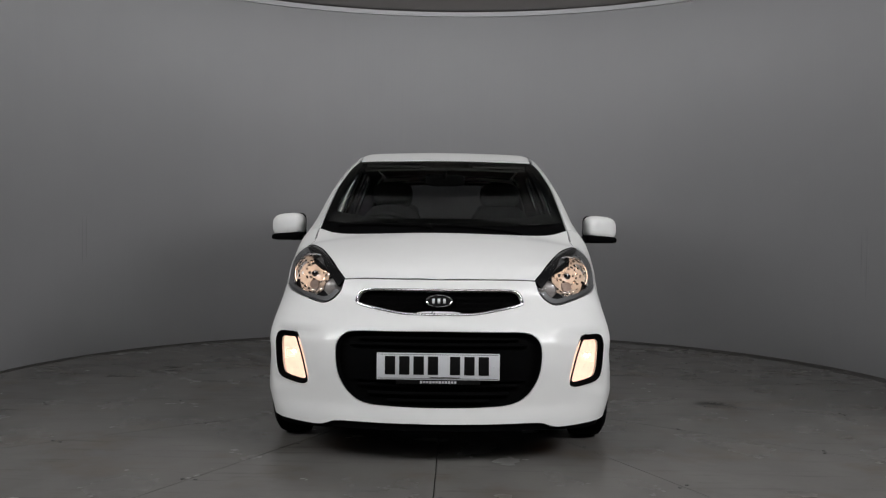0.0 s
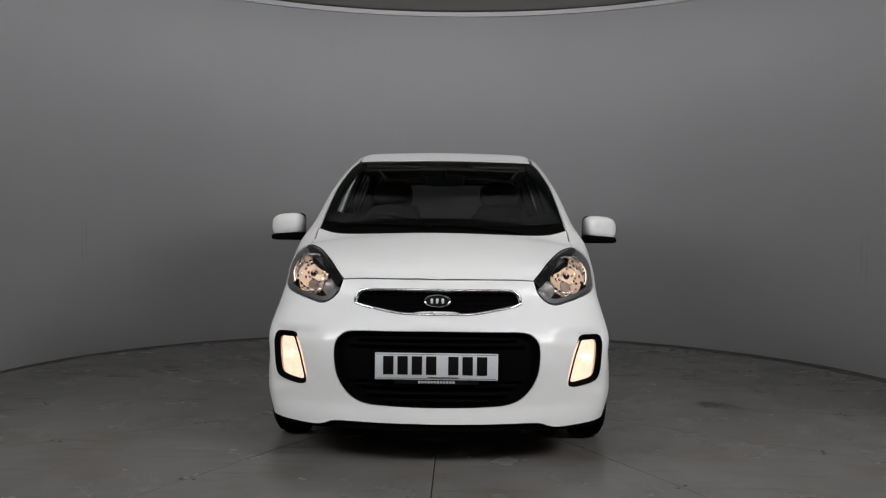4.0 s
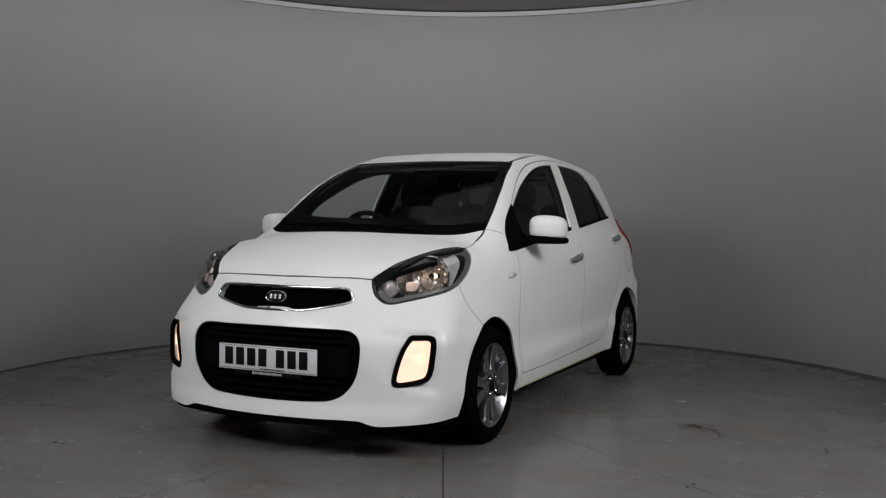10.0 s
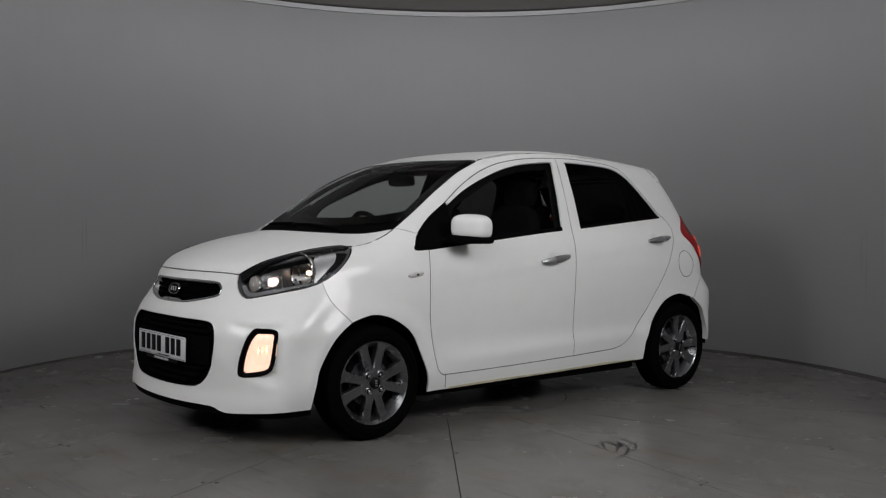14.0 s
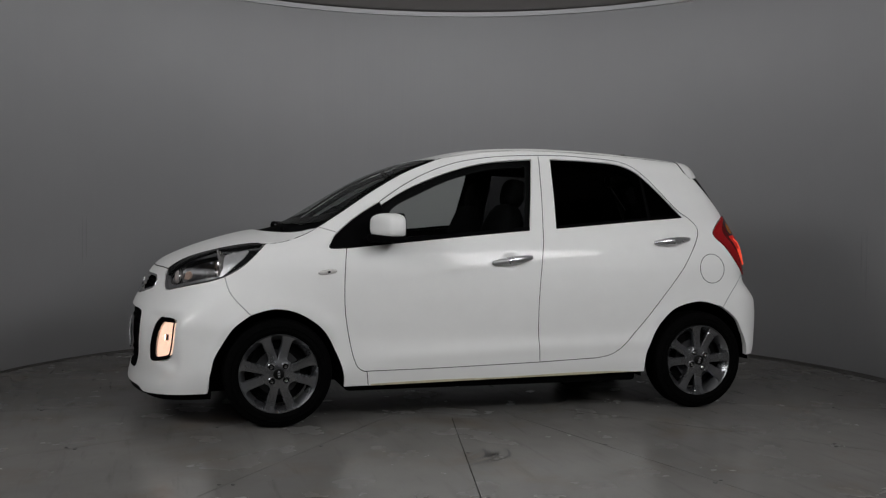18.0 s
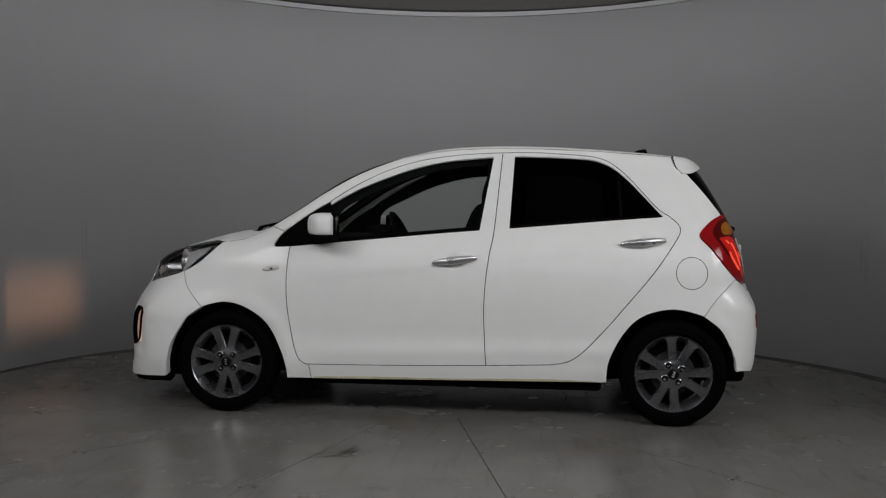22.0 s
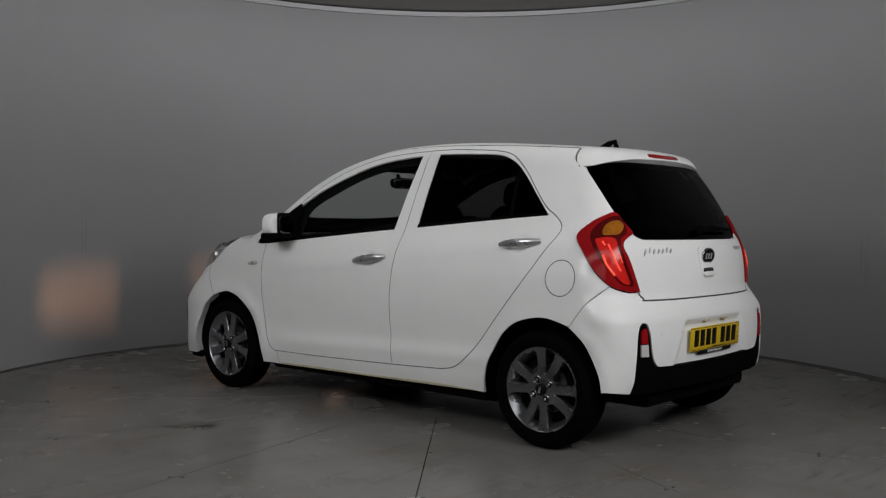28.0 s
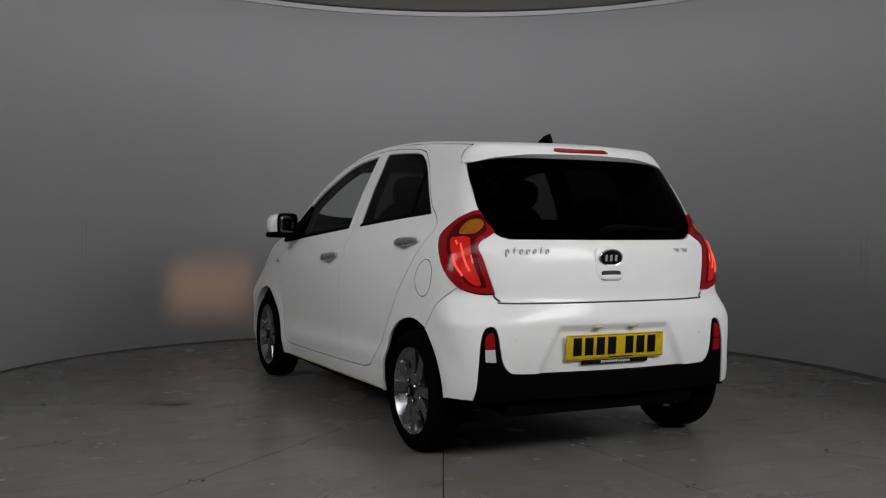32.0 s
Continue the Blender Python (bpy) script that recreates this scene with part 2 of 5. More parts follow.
def part(name, bm, mat, parent, label="", smooth=True, angle=35, shift=True):
    """Links a bmesh as one mesh object under a thing or a part."""
    me = bpy.data.meshes.new(name)
    if shift:
        bmesh.ops.translate(bm, verts=bm.verts, vec=(*AXIS, 0))
    bm.normal_update()
    if smooth:
        for f in bm.faces:
            f.smooth = True
        for e in bm.edges:
            e.smooth = not (e.is_manifold and e.calc_face_angle(0) > radians(angle))
    bm.to_mesh(me)
    bm.free()
    me.materials.append(mat)
    ob = new(name, me)
    ob.parent = parent
    if label:
        tagged(ob, label)
    return ob


def block(size, m=Matrix(), bevel=0.0, segments=2, bm=None):
    bm = bm or bmesh.new()
    made = bmesh.ops.create_cube(bm, size=1.0, matrix=Matrix.Diagonal((*size, 1)))["verts"]
    if bevel:
        edges = list({e for v in made for e in v.link_edges})
        got = bmesh.ops.bevel(bm, geom=edges, offset=bevel, segments=segments, profile=0.5, affect="EDGES")
        made = list({v for f in got["faces"] for v in f.verts} | {v for v in made if v.is_valid})
    bmesh.ops.transform(bm, matrix=m, verts=made)
    return bm


def lathe(profile, m=Matrix(), steps=48, bm=None, close=False):
    """Turns (radius, height) points about the local z axis."""
    bm = bm or bmesh.new()
    rings = []
    for k in range(steps):
        a = 2 * math.pi * k / steps
        rings.append([bm.verts.new(m @ Vector((r * math.cos(a), r * math.sin(a), h))) for r, h in profile])
    n = len(profile)
    for k in range(steps):
        p, q = rings[k], rings[(k + 1) % steps]
        for i in range(n if close else n - 1):
            j = (i + 1) % n
            if profile[i][0] < 1e-6 and profile[j][0] < 1e-6:
                continue
            bm.faces.new((p[i], q[i], q[j], p[j]))
    bmesh.ops.remove_doubles(bm, verts=bm.verts, dist=1e-6)
    bmesh.ops.recalc_face_normals(bm, faces=bm.faces)
    return bm


def tube(points, radius, sides=10, bm=None, flat=1.0, up=(0, 0, 1)):
    """A round or flattened bar along points; radius may be a list."""
    bm = bm or bmesh.new()
    pts = [Vector(p) for p in points]
    radii = radius if isinstance(radius, (list, tuple)) else [radius] * len(pts)
    rings = []
    for i, p in enumerate(pts):
        d = (pts[min(i + 1, len(pts) - 1)] - pts[max(i - 1, 0)]).normalized()
        s = d.cross(Vector(up))
        s = s.normalized() if s.length > 1e-4 else d.orthogonal().normalized()
        w = s.cross(d)
        rings.append([bm.verts.new(p + radii[i] * (math.cos(2 * math.pi * k / sides) * s + flat * math.sin(2 * math.pi * k / sides) * w)) for k in range(sides)])
    for a, b in zip(rings, rings[1:]):
        for k in range(sides):
            bm.faces.new((a[k], a[(k + 1) % sides], b[(k + 1) % sides], b[k]))
    bm.faces.new(rings[0][::-1])
    bm.faces.new(rings[-1])
    bmesh.ops.recalc_face_normals(bm, faces=bm.faces)
    return bm


def spline(pts, corners=(), closed=True, per=6):
    """A smooth line through points, sharp at the corners named by index."""
    pts = [np.array(p, float) for p in pts]
    n, out = len(pts), []
    for i in range(n if closed else n - 1):
        a, b, c, d = pts[(i - 1) % n], pts[i], pts[(i + 1) % n], pts[(i + 2) % n]
        if i in corners or (not closed and i == 0):
            a = b
        if (i + 1) % n in corners or (not closed and i == n - 2):
            d = c
        for k in range(per):
            t = k / per
            out.append(0.5 * (2 * b + (c - a) * t + (2 * a - 5 * b + 4 * c - d) * t * t + (3 * b - a - 3 * c + d) * t**3))
    if not closed:
        out.append(pts[-1])
    return np.array(out)


def poly(*chunks):
    """Joins smooth open lines into one outline with sharp corners between them."""
    out = []
    for c in chunks:
        line = spline(c, closed=False) if len(c) > 2 else np.array(c, float)
        for p in line:
            if not out or np.hypot(*(p - out[-1])) > 1e-4:
                out.append(p)
    if np.hypot(*(out[0] - out[-1])) < 1e-4:
        out.pop()
    return np.array(out)


def both_halves(half):
    """Closes a right-hand half outline (from the middle line back to it) with its mirror."""
    half = np.array(half, float)
    rest = half[::-1] * (-1, 1)
    return np.array([p for i, p in enumerate(np.vstack([half, rest])) if i == 0 or np.hypot(*(p - np.vstack([half, rest])[i - 1])) > 1e-6])


SKIN = {"side": (on_side, 1.0), "top": (on_top, 1.0), "nose": (on_nose, 0.0155), "tail": (on_tail, 0.0155), "wing": (on_wing, 0.0087)}
FORM = {"wing": tail_wing}


def to_nose(p):
    return np.stack([np.degrees(np.arctan2(p[:, 0], NOSE_AXIS - p[:, 1])), p[:, 2]], -1)


def to_tail(p):
    return np.stack([np.degrees(np.arctan2(p[:, 0], p[:, 1] - TAIL_AXIS)), p[:, 2]], -1)


def to_wing(p):
    r = np.hypot(p[:, 0], p[:, 1] - 2.1)
    return np.stack([np.degrees(np.arctan2(p[:, 0], p[:, 1] - 2.1)), 0.5 * (p[:, 2] - 1.32) / r], -1)


def resample(loop, gap):
    out = []
    for a, b in zip(loop, np.roll(loop, -1, 0)):
        n = max(1, int(math.ceil(np.hypot(*(b - a)) / gap)))
        out += [a + (b - a) * k / n for k in range(n)]
    return np.array(out)


def inside(p, loop):
    x, y = p[:, 0], p[:, 1]
    hit = np.zeros(len(p), bool)
    for (ax, ay), (bx, by) in zip(loop, np.roll(loop, -1, 0)):
        if ay != by:
            hit ^= ((ay > y) != (by > y)) & (x < (bx - ax) * (y - ay) / (by - ay) + ax)
    return hit


def pull_in(loop, gap):
    """Moves an outline inwards by gap."""
    nxt, prv = np.roll(loop, -1, 0), np.roll(loop, 1, 0)
    d = nxt - prv
    d /= np.linalg.norm(d, axis=1, keepdims=True) + 1e-12
    area = np.sum(loop[:, 0] * nxt[:, 1] - nxt[:, 0] * loop[:, 1])
    return loop + gap * np.sign(area) * np.stack([-d[:, 1], d[:, 0]], -1)


def pressing(where, loop, holes=(), lift=0.0, thick=0.012, gap=0.0022, grid=0.03, dish=None):
    """A thin curved piece of the body's skin inside an outline: vertices, faces, smooth flags and corner normals."""
    from mathutils.geometry import delaunay_2d_cdt
    skin, sx = SKIN[where]
    scale = np.array([sx, 1.0])
    loops = [np.array(loop, float) * scale] + [np.array(h, float) * scale for h in holes]
    loops = [resample(l, grid * 0.6) for l in loops]
    loops = [pull_in(loops[0], gap)] + [pull_in(l, -gap) for l in loops[1:]]
    lo, hi = loops[0].min(0), loops[0].max(0)
    gx, gy = np.meshgrid(np.arange(lo[0], hi[0], grid), np.arange(lo[1], hi[1], grid * 0.87))
    gx[1::2] += grid / 2
    pts = np.stack([gx.ravel(), gy.ravel()], -1)
    keep = inside(pts, loops[0])
    for l in loops[1:]:
        keep &= ~inside(pts, l)
    rim = np.vstack(loops)
    pts = pts[keep]
    if len(pts):
        near = np.array([np.min(np.hypot(*(rim - q).T)) for q in pts])
        pts = pts[near > grid * 0.45]
    flat = np.vstack([rim, pts]) if len(pts) else rim
    edges, base = [], 0
    for l in loops:
        edges += [(base + i, base + (i + 1) % len(l)) for i in range(len(l))]
        base += len(l)
    co, _, tris, *_ = delaunay_2d_cdt([Vector(p) for p in flat], edges, [], 0, 1e-6)
    co = np.array([tuple(c) for c in co])
    tris = np.array([t for t in tris if len(t) == 3])
    mid = co[tris].mean(1)
    ok = inside(mid, loops[0])
    for l in loops[1:]:
        ok &= ~inside(mid, l)
    tris = tris[ok]
    p = skin(co[:, 0] / sx, co[:, 1])
    n = skin_normal(p, FORM.get(where, body))
    p = p + n * lift
    if dish is not None:
        p = p + n * dish(p)[:, None]
    a, b, c = (p[tris[:, i]] for i in range(3))
    flip = np.einsum("ij,ij->i", np.cross(b - a, c - a), n[tris].mean(1)) < 0
    tris[flip] = tris[flip][:, ::-1]
    if dish is not None:
        a, b, c = (p[tris[:, i]] for i in range(3))
        m = np.zeros_like(n)
        for i in range(3):
            np.add.at(m, tris[:, i], np.cross(b - a, c - a))
        n = m / (np.linalg.norm(m, axis=1, keepdims=True) + 1e-12)
    count = {}
    for t in tris:
        for i in range(3):
            count[(t[i], t[(i + 1) % 3])] = True
    border = [(u, v) for u, v in count if (v, u) not in count]
    vn = n
    out = np.zeros_like(n)
    for u, v in border:
        w = np.cross(p[v] - p[u], n[u])
        w /= np.linalg.norm(w) + 1e-12
        out[u] += w
        out[v] += w
    rim_ids = np.array(sorted({i for e in border for i in e}))
    out[rim_ids] /= np.linalg.norm(out[rim_ids], axis=1, keepdims=True) + 1e-12
    index = {int(v): len(p) + k for k, v in enumerate(rim_ids)}
    low = {int(v): len(p) + len(rim_ids) + k for k, v in enumerate(rim_ids)}
    verts = np.vstack([p, p[rim_ids], p[rim_ids] - n[rim_ids] * thick])
    faces = [tuple(t) for t in tris] + [(index[v], index[u], low[u], low[v]) for u, v in border]
    smooth = np.array([True] * len(tris) + [False] * len(border))
    normals = [vn[i] for t in tris for i in t]
    for u, v in border:
        normals += [out[v], out[u], out[u], out[v]]
    return verts, faces, smooth, np.array(normals)


def mirrored(piece):
    verts, faces, smooth, normals = piece
    k, flipped = 0, []
    for f in faces:
        flipped.append(normals[k:k + len(f)][::-1])
        k += len(f)
    return verts * (-1, 1, 1), [f[::-1] for f in faces], smooth, np.vstack(flipped) * (-1, 1, 1)


def panel(name, where, loop, mat, parent, label="", side=1, **how):
    piece = pressing(where, loop, **how)
    if side < 0:
        piece = mirrored(piece)
    verts, faces, smooth, normals = piece
    return mesh_object(name, verts, faces, mat, parent, label, smooth, normals)


def bead(name, where, loop, radius, mat, parent, label="", side=1, lift=0.0, closed=True, flat=1.0):
    """A thin moulding that follows a line on the skin."""
    skin, sx = SKIN[where]
    loop = np.array(loop, float)
    p = skin(loop[:, 0], loop[:, 1])
    n = skin_normal(p, FORM.get(where, body))
    p = (p + n * lift) * (side, 1, 1)
    n = n * (side, 1, 1)
    m, sides = len(p), 8
    d = np.roll(p, -1, 0) - np.roll(p, 1, 0)
    if not closed:
        d[0], d[-1] = p[1] - p[0], p[-1] - p[-2]
    d /= np.linalg.norm(d, axis=1, keepdims=True) + 1e-9
    s = np.cross(d, n)
    verts, faces = [], []
    for i in range(m):
        for k in range(sides):
            a = 2 * math.pi * k / sides
            verts.append(p[i] + radius * (math.cos(a) * s[i] + flat * math.sin(a) * n[i]))
    for i in range(m if closed else m - 1):
        j = (i + 1) % m
        for k in range(sides):
            q = (k + 1) % sides
            faces.append((i * sides + k, j * sides + k, j * sides + q, i * sides + q))
    ob = mesh_object(name, verts, faces, mat, parent, label)
    return ob


def sleeve(name, where, outer, lift_out, inner, lift_in, mat, parent, label="", side=1, steps=64):
    """A sloped collar between two outlines at different depths."""
    skin, sx = SKIN[where]
    rows = []
    mid = np.mean(inner, 0)
    for loop, lift in ((outer, lift_out), (inner, lift_in)):
        fine = resample(np.array(loop) * (sx, 1), 0.002) / (sx, 1)
        turn = np.arctan2(fine[:, 1] - mid[1], (fine[:, 0] - mid[0]) * sx)
        line = np.array([fine[np.argmin(np.abs((turn - 2 * math.pi * k / steps + math.pi) % (2 * math.pi) - math.pi))] for k in range(steps)])
        p = skin(line[:, 0], line[:, 1])
        rows.append((p + skin_normal(p) * lift) * (side, 1, 1))
    verts = np.vstack(rows)
    faces = [(k, (k + 1) % steps, steps + (k + 1) % steps, steps + k) for k in range(steps)]
    return mesh_object(name, verts, faces, mat, parent, label)


def pillow(size, m=Matrix(), power=4.0, rings=14, steps=24, bm=None, warp=None):
    """A rounded, cushion-like solid of the given half sizes."""
    bm = bm or bmesh.new()
    verts = []
    for i in range(1, rings):
        t = math.pi * i / rings
        row = []
        for k in range(steps):
            a = 2 * math.pi * k / steps
            v = Vector((math.sin(t) * math.cos(a), math.sin(t) * math.sin(a), math.cos(t)))
            f = (abs(v.x) ** power + abs(v.y) ** power + abs(v.z) ** power) ** (-1 / power)
            v = Vector((v.x * f * size[0], v.y * f * size[1], v.z * f * size[2]))
            row.append(bm.verts.new(m @ (warp(v) if warp else v)))
        verts.append(row)
    tip, low = Vector((0, 0, size[2])), Vector((0, 0, -size[2]))
    a, b = bm.verts.new(m @ (warp(tip) if warp else tip)), bm.verts.new(m @ (warp(low) if warp else low))
    for p, q in zip(verts, verts[1:]):
        for k in range(steps):
            bm.faces.new((p[k], q[k], q[(k + 1) % steps], p[(k + 1) % steps]))
    for k in range(steps):
        bm.faces.new((a, verts[0][k], verts[0][(k + 1) % steps]))
        bm.faces.new((b, verts[-1][(k + 1) % steps], verts[-1][k]))
    bmesh.ops.recalc_face_normals(bm, faces=bm.faces)
    return bm


def ring_loop(a, z, ra, rz, n=28, lean=0.0):
    t = np.linspace(0, 2 * math.pi, n, endpoint=False)
    return np.stack([a + ra * np.cos(t) + lean * rz * np.sin(t), z + rz * np.sin(t)], -1)


# ---------------------------------------------------------------- the booth
WALL_AT, WALL_R, WALL_TOP = (0.03, 0.10), 3.088, 2.943
HALL_FLOOR = material("grey_painted_floor", (0.075, 0.070, 0.064), 0.4, spec=0.2, scale=5, vary=0.35, bump=0.15, bump_scale=60)


def arc_wall(name, r0, r1, z0, z1, a0, a1, steps, mat, label):
    bm = bmesh.new()
    rows = []
    for k in range(steps + 1):
        a = radians(a0 + (a1 - a0) * k / steps)
        c, s = math.cos(a), math.sin(a)
        rows.append([bm.verts.new((WALL_AT[0] + r * c, WALL_AT[1] + r * s, z)) for r, z in ((r0, z0), (r0, z1), (r1, z1), (r1, z0))])
    for p, q in zip(rows, rows[1:]):
        for i in range(4):
            bm.faces.new((p[i], q[i], q[(i + 1) % 4], p[(i + 1) % 4]))
    bm.faces.new(rows[0])
    bm.faces.new(rows[-1][::-1])
    bmesh.ops.recalc_face_normals(bm, faces=bm.faces)
    return tagged(part(name, bm, mat, None, label, shift=False, angle=30), kind="structure")


def wall_paint():
    """Pale grey paint on sheeting with faint upright streaks."""
    mat = material("grey_booth_paint", (0.32, 0.32, 0.324), 0.6, scale=2.2, vary=0.05)
    nodes, links = mat.node_tree.nodes, mat.node_tree.links
    coords, stretch, streak, relief = (nodes.new("ShaderNode" + n) for n in ("TexCoord", "Mapping", "TexNoise", "Bump"))
    stretch.inputs["Scale"].default_value = (7, 7, 0.25)
    streak.inputs["Scale"].default_value, streak.inputs["Detail"].default_value = 1.6, 4
    links.new(coords.outputs["Object"], stretch.inputs["Vector"])
    links.new(stretch.outputs[0], streak.inputs["Vector"])
    relief.inputs["Strength"].default_value, relief.inputs["Distance"].default_value = 0.25, 0.01
    links.new(streak.outputs["Fac"], relief.inputs["Height"])
    links.new(relief.outputs["Normal"], nodes["Principled BSDF"].inputs["Normal"])
    return mat


WALL_PAINT = wall_paint()
RIM_PAINT = material("white_rim_paint", (0.52, 0.52, 0.53), 0.4, scale=8, vary=0.05)
CEILING_PAINT = material("brown_grey_ceiling", (0.42, 0.395, 0.38), 0.8, scale=3, vary=0.06)
HALL_DARK = material("dark_hall_surface", (0.025, 0.025, 0.026), 0.85, spec=0.1, scale=2, vary=0.1)

booth = arc_wall("wall_booth", WALL_R, WALL_R + 0.06, -0.03, WALL_TOP, -32, 212, 180, WALL_PAINT, "curved pale grey wall round the turntable")
MARK_PALE = material("pale_wall_streak", (0.334, 0.334, 0.338), 0.6, scale=9, vary=0.15)
MARK_DARK = material("dark_wall_streak", (0.303, 0.303, 0.306), 0.6, scale=9, vary=0.15)


def wall_streak(turn, z0, z1, wide, mat):
    """A thin upright streak on the inside of the curved wall."""
    a = radians(turn)
    at = Matrix.Translation((WALL_AT[0] + (WALL_R - 0.0005) * math.cos(a), WALL_AT[1] + (WALL_R - 0.0005) * math.sin(a), (z0 + z1) / 2)) @ pose(0, 0, 0, 0, 0, turn)
    part("wall_streak", pillow((0.0015, wide / 2, (z1 - z0) / 2), at, 2.2, 16, 8), mat, booth, "faint upright streak", shift=False)


for turn, z0, z1, wide, mat in ((153.9, 0.70, 1.05, 0.012, MARK_DARK), (153.55, 0.66, 1.04, 0.012, MARK_PALE), (153.2, 0.74, 1.06, 0.014, MARK_DARK), (154.5, 0.80, 1.02, 0.010, MARK_PALE),
                                (16.9, 0.60, 1.05, 0.012, MARK_PALE), (16.5, 0.52, 1.04, 0.014, MARK_DARK), (16.1, 0.50, 0.98, 0.010, MARK_PALE), (17.5, 0.68, 1.02, 0.012, MARK_DARK)):
    wall_streak(turn, z0, z1, wide, mat)
arc_wall("trim", WALL_R - 0.012, WALL_R + 0.07, WALL_TOP + 0.003, WALL_TOP + 0.043, -32, 212, 180, RIM_PAINT, "pale capping along the top of the curved wall")


def hall():
    bm = bmesh.new()
    n = 96
    inner = [bm.verts.new((3.03 * math.cos(2 * math.pi * k / n), 3.03 * math.sin(2 * math.pi * k / n), 0)) for k in range(n)]
    pit = [bm.verts.new((v.co.x, v.co.y, -0.06)) for v in inner]
    outer = []
    for k in range(n):
        a = 2 * math.pi * k / n
        f = 10.0 / max(abs(math.cos(a)), abs(math.sin(a)))
        outer.append(bm.verts.new((f * math.cos(a), f * math.sin(a), 0)))
    for k in range(n):
        j = (k + 1) % n
        bm.faces.new((inner[k], outer[k], outer[j], inner[j]))
        bm.faces.new((pit[k], inner[k], inner[j], pit[j]))
    bm.faces.new(pit)
    bmesh.ops.recalc_face_normals(bm, faces=bm.faces)
    tagged(part("ground", bm, HALL_FLOOR, None, "grey painted hall floor round the turntable", shift=False, smooth=False), kind="structure")
    # unseen walls and upper ceiling, added dark so the glass mirrors little
    for name, size, at in (("wall_north", (20.2, 0.2, 3.0), (0, 10.0, 1.5)), ("wall_south", (20.2, 0.2, 3.0), (0, -10.0, 1.5)),
                           ("wall_east", (0.2, 19.8, 3.0), (10.0, 0, 1.5)), ("wall_west", (0.2, 19.8, 3.0), (-10.0, 0, 1.5))):
        tagged(part(name, block(size, pose(*at)), HALL_DARK, None, "unseen dark wall that closes the hall", smooth=False, shift=False), kind="structure")
    tagged(part("ceiling", lathe([(0.0001, 3.0), (3.25, 3.0), (3.25, 3.04), (0.0001, 3.04)], steps=96), CEILING_PAINT, None, "flat brown-grey ceiling over the booth", smooth=False, shift=False), kind="structure")
    tagged(part("ceiling_hall", block((20.2, 20.2, 0.1), pose(0, 0, 3.1)), HALL_DARK, None, "unseen dark ceiling added above the booth", smooth=False, shift=False), kind="structure")


hall()


# ---------------------------------------------------------------- turntable
def table_paint():
    """Worn grey floor paint: broad stains, scratches and dark specks."""
    mat = bpy.data.materials.new("turntable_paint")
    mat.use_nodes = True
    nodes, links = mat.node_tree.nodes, mat.node_tree.links
    bsdf = nodes["Principled BSDF"]
    bsdf.inputs["Specular IOR Level"].default_value = 0.17
    coords = nodes.new("ShaderNodeTexCoord")

    def noise_node(scale, detail, stretch=(1, 1, 1), rough=0.55):
        move, tex = nodes.new("ShaderNodeMapping"), nodes.new("ShaderNodeTexNoise")
        move.inputs["Scale"].default_value = stretch
        tex.inputs["Scale"].default_value, tex.inputs["Detail"].default_value, tex.inputs["Roughness"].default_value = scale, detail, rough
        links.new(coords.outputs["Object"], move.inputs["Vector"])
        links.new(move.outputs[0], tex.inputs["Vector"])
        return tex.outputs["Fac"]

    def remap(value, a, b, c, d):
        node = nodes.new("ShaderNodeMapRange")
        for key, v in zip(("From Min", "From Max", "To Min", "To Max"), (a, b, c, d)):
            node.inputs[key].default_value = v
        links.new(value, node.inputs["Value"])
        return node.outputs["Result"]

    def times(a, b):
        node = nodes.new("ShaderNodeMath")
        node.operation = "MULTIPLY"
        links.new(a, node.inputs[0])
        links.new(b, node.inputs[1])
        return node.outputs[0]

    broad = remap(noise_node(1.1, 5), 0.3, 0.7, 0.86, 1.1)
    blotch = remap(noise_node(4.5, 8, rough=0.7), 0.35, 0.65, 0.93, 1.05)
    streak = remap(noise_node(2.0, 6, (1.0, 9.0, 1)), 0.56, 0.74, 1.0, 0.72)
    specks = remap(noise_node(55, 2), 0.73, 0.79, 1.0, 0.45)
    tone = times(times(broad, blotch), times(streak, specks))
    tint = nodes.new("ShaderNodeMix")
    tint.data_type = "RGBA"
    tint.inputs[6].default_value, tint.inputs[7].default_value = (0.165, 0.159, 0.150, 1), (0.140, 0.120, 0.097, 1)
    links.new(remap(noise_node(1.7, 6, rough=0.65), 0.52, 0.72, 0.0, 0.8), tint.inputs[0])
    scale = nodes.new("ShaderNodeVectorMath")
    scale.operation = "SCALE"
    links.new(tint.outputs[2], scale.inputs[0])
    links.new(tone, scale.inputs["Scale"])
    links.new(scale.outputs[0], bsdf.inputs["Base Color"])
    links.new(remap(noise_node(2.6, 5), 0.3, 0.7, 0.20, 0.30), bsdf.inputs["Roughness"])
    relief = nodes.new("ShaderNodeBump")
    relief.inputs["Strength"].default_value, relief.inputs["Distance"].default_value = 0.012, 0.002
    links.new(noise_node(18, 6), relief.inputs["Height"])
    links.new(relief.outputs["Normal"], bsdf.inputs["Normal"])
    return mat


TABLE_PAINT = table_paint()
SCUFF = material("rubber_scuff", (0.035, 0.033, 0.032), 0.6, scale=30, vary=0.4)
turntable = tagged(new("turntable"), "round grey painted floor turntable of fourteen wedge plates", "turntable")


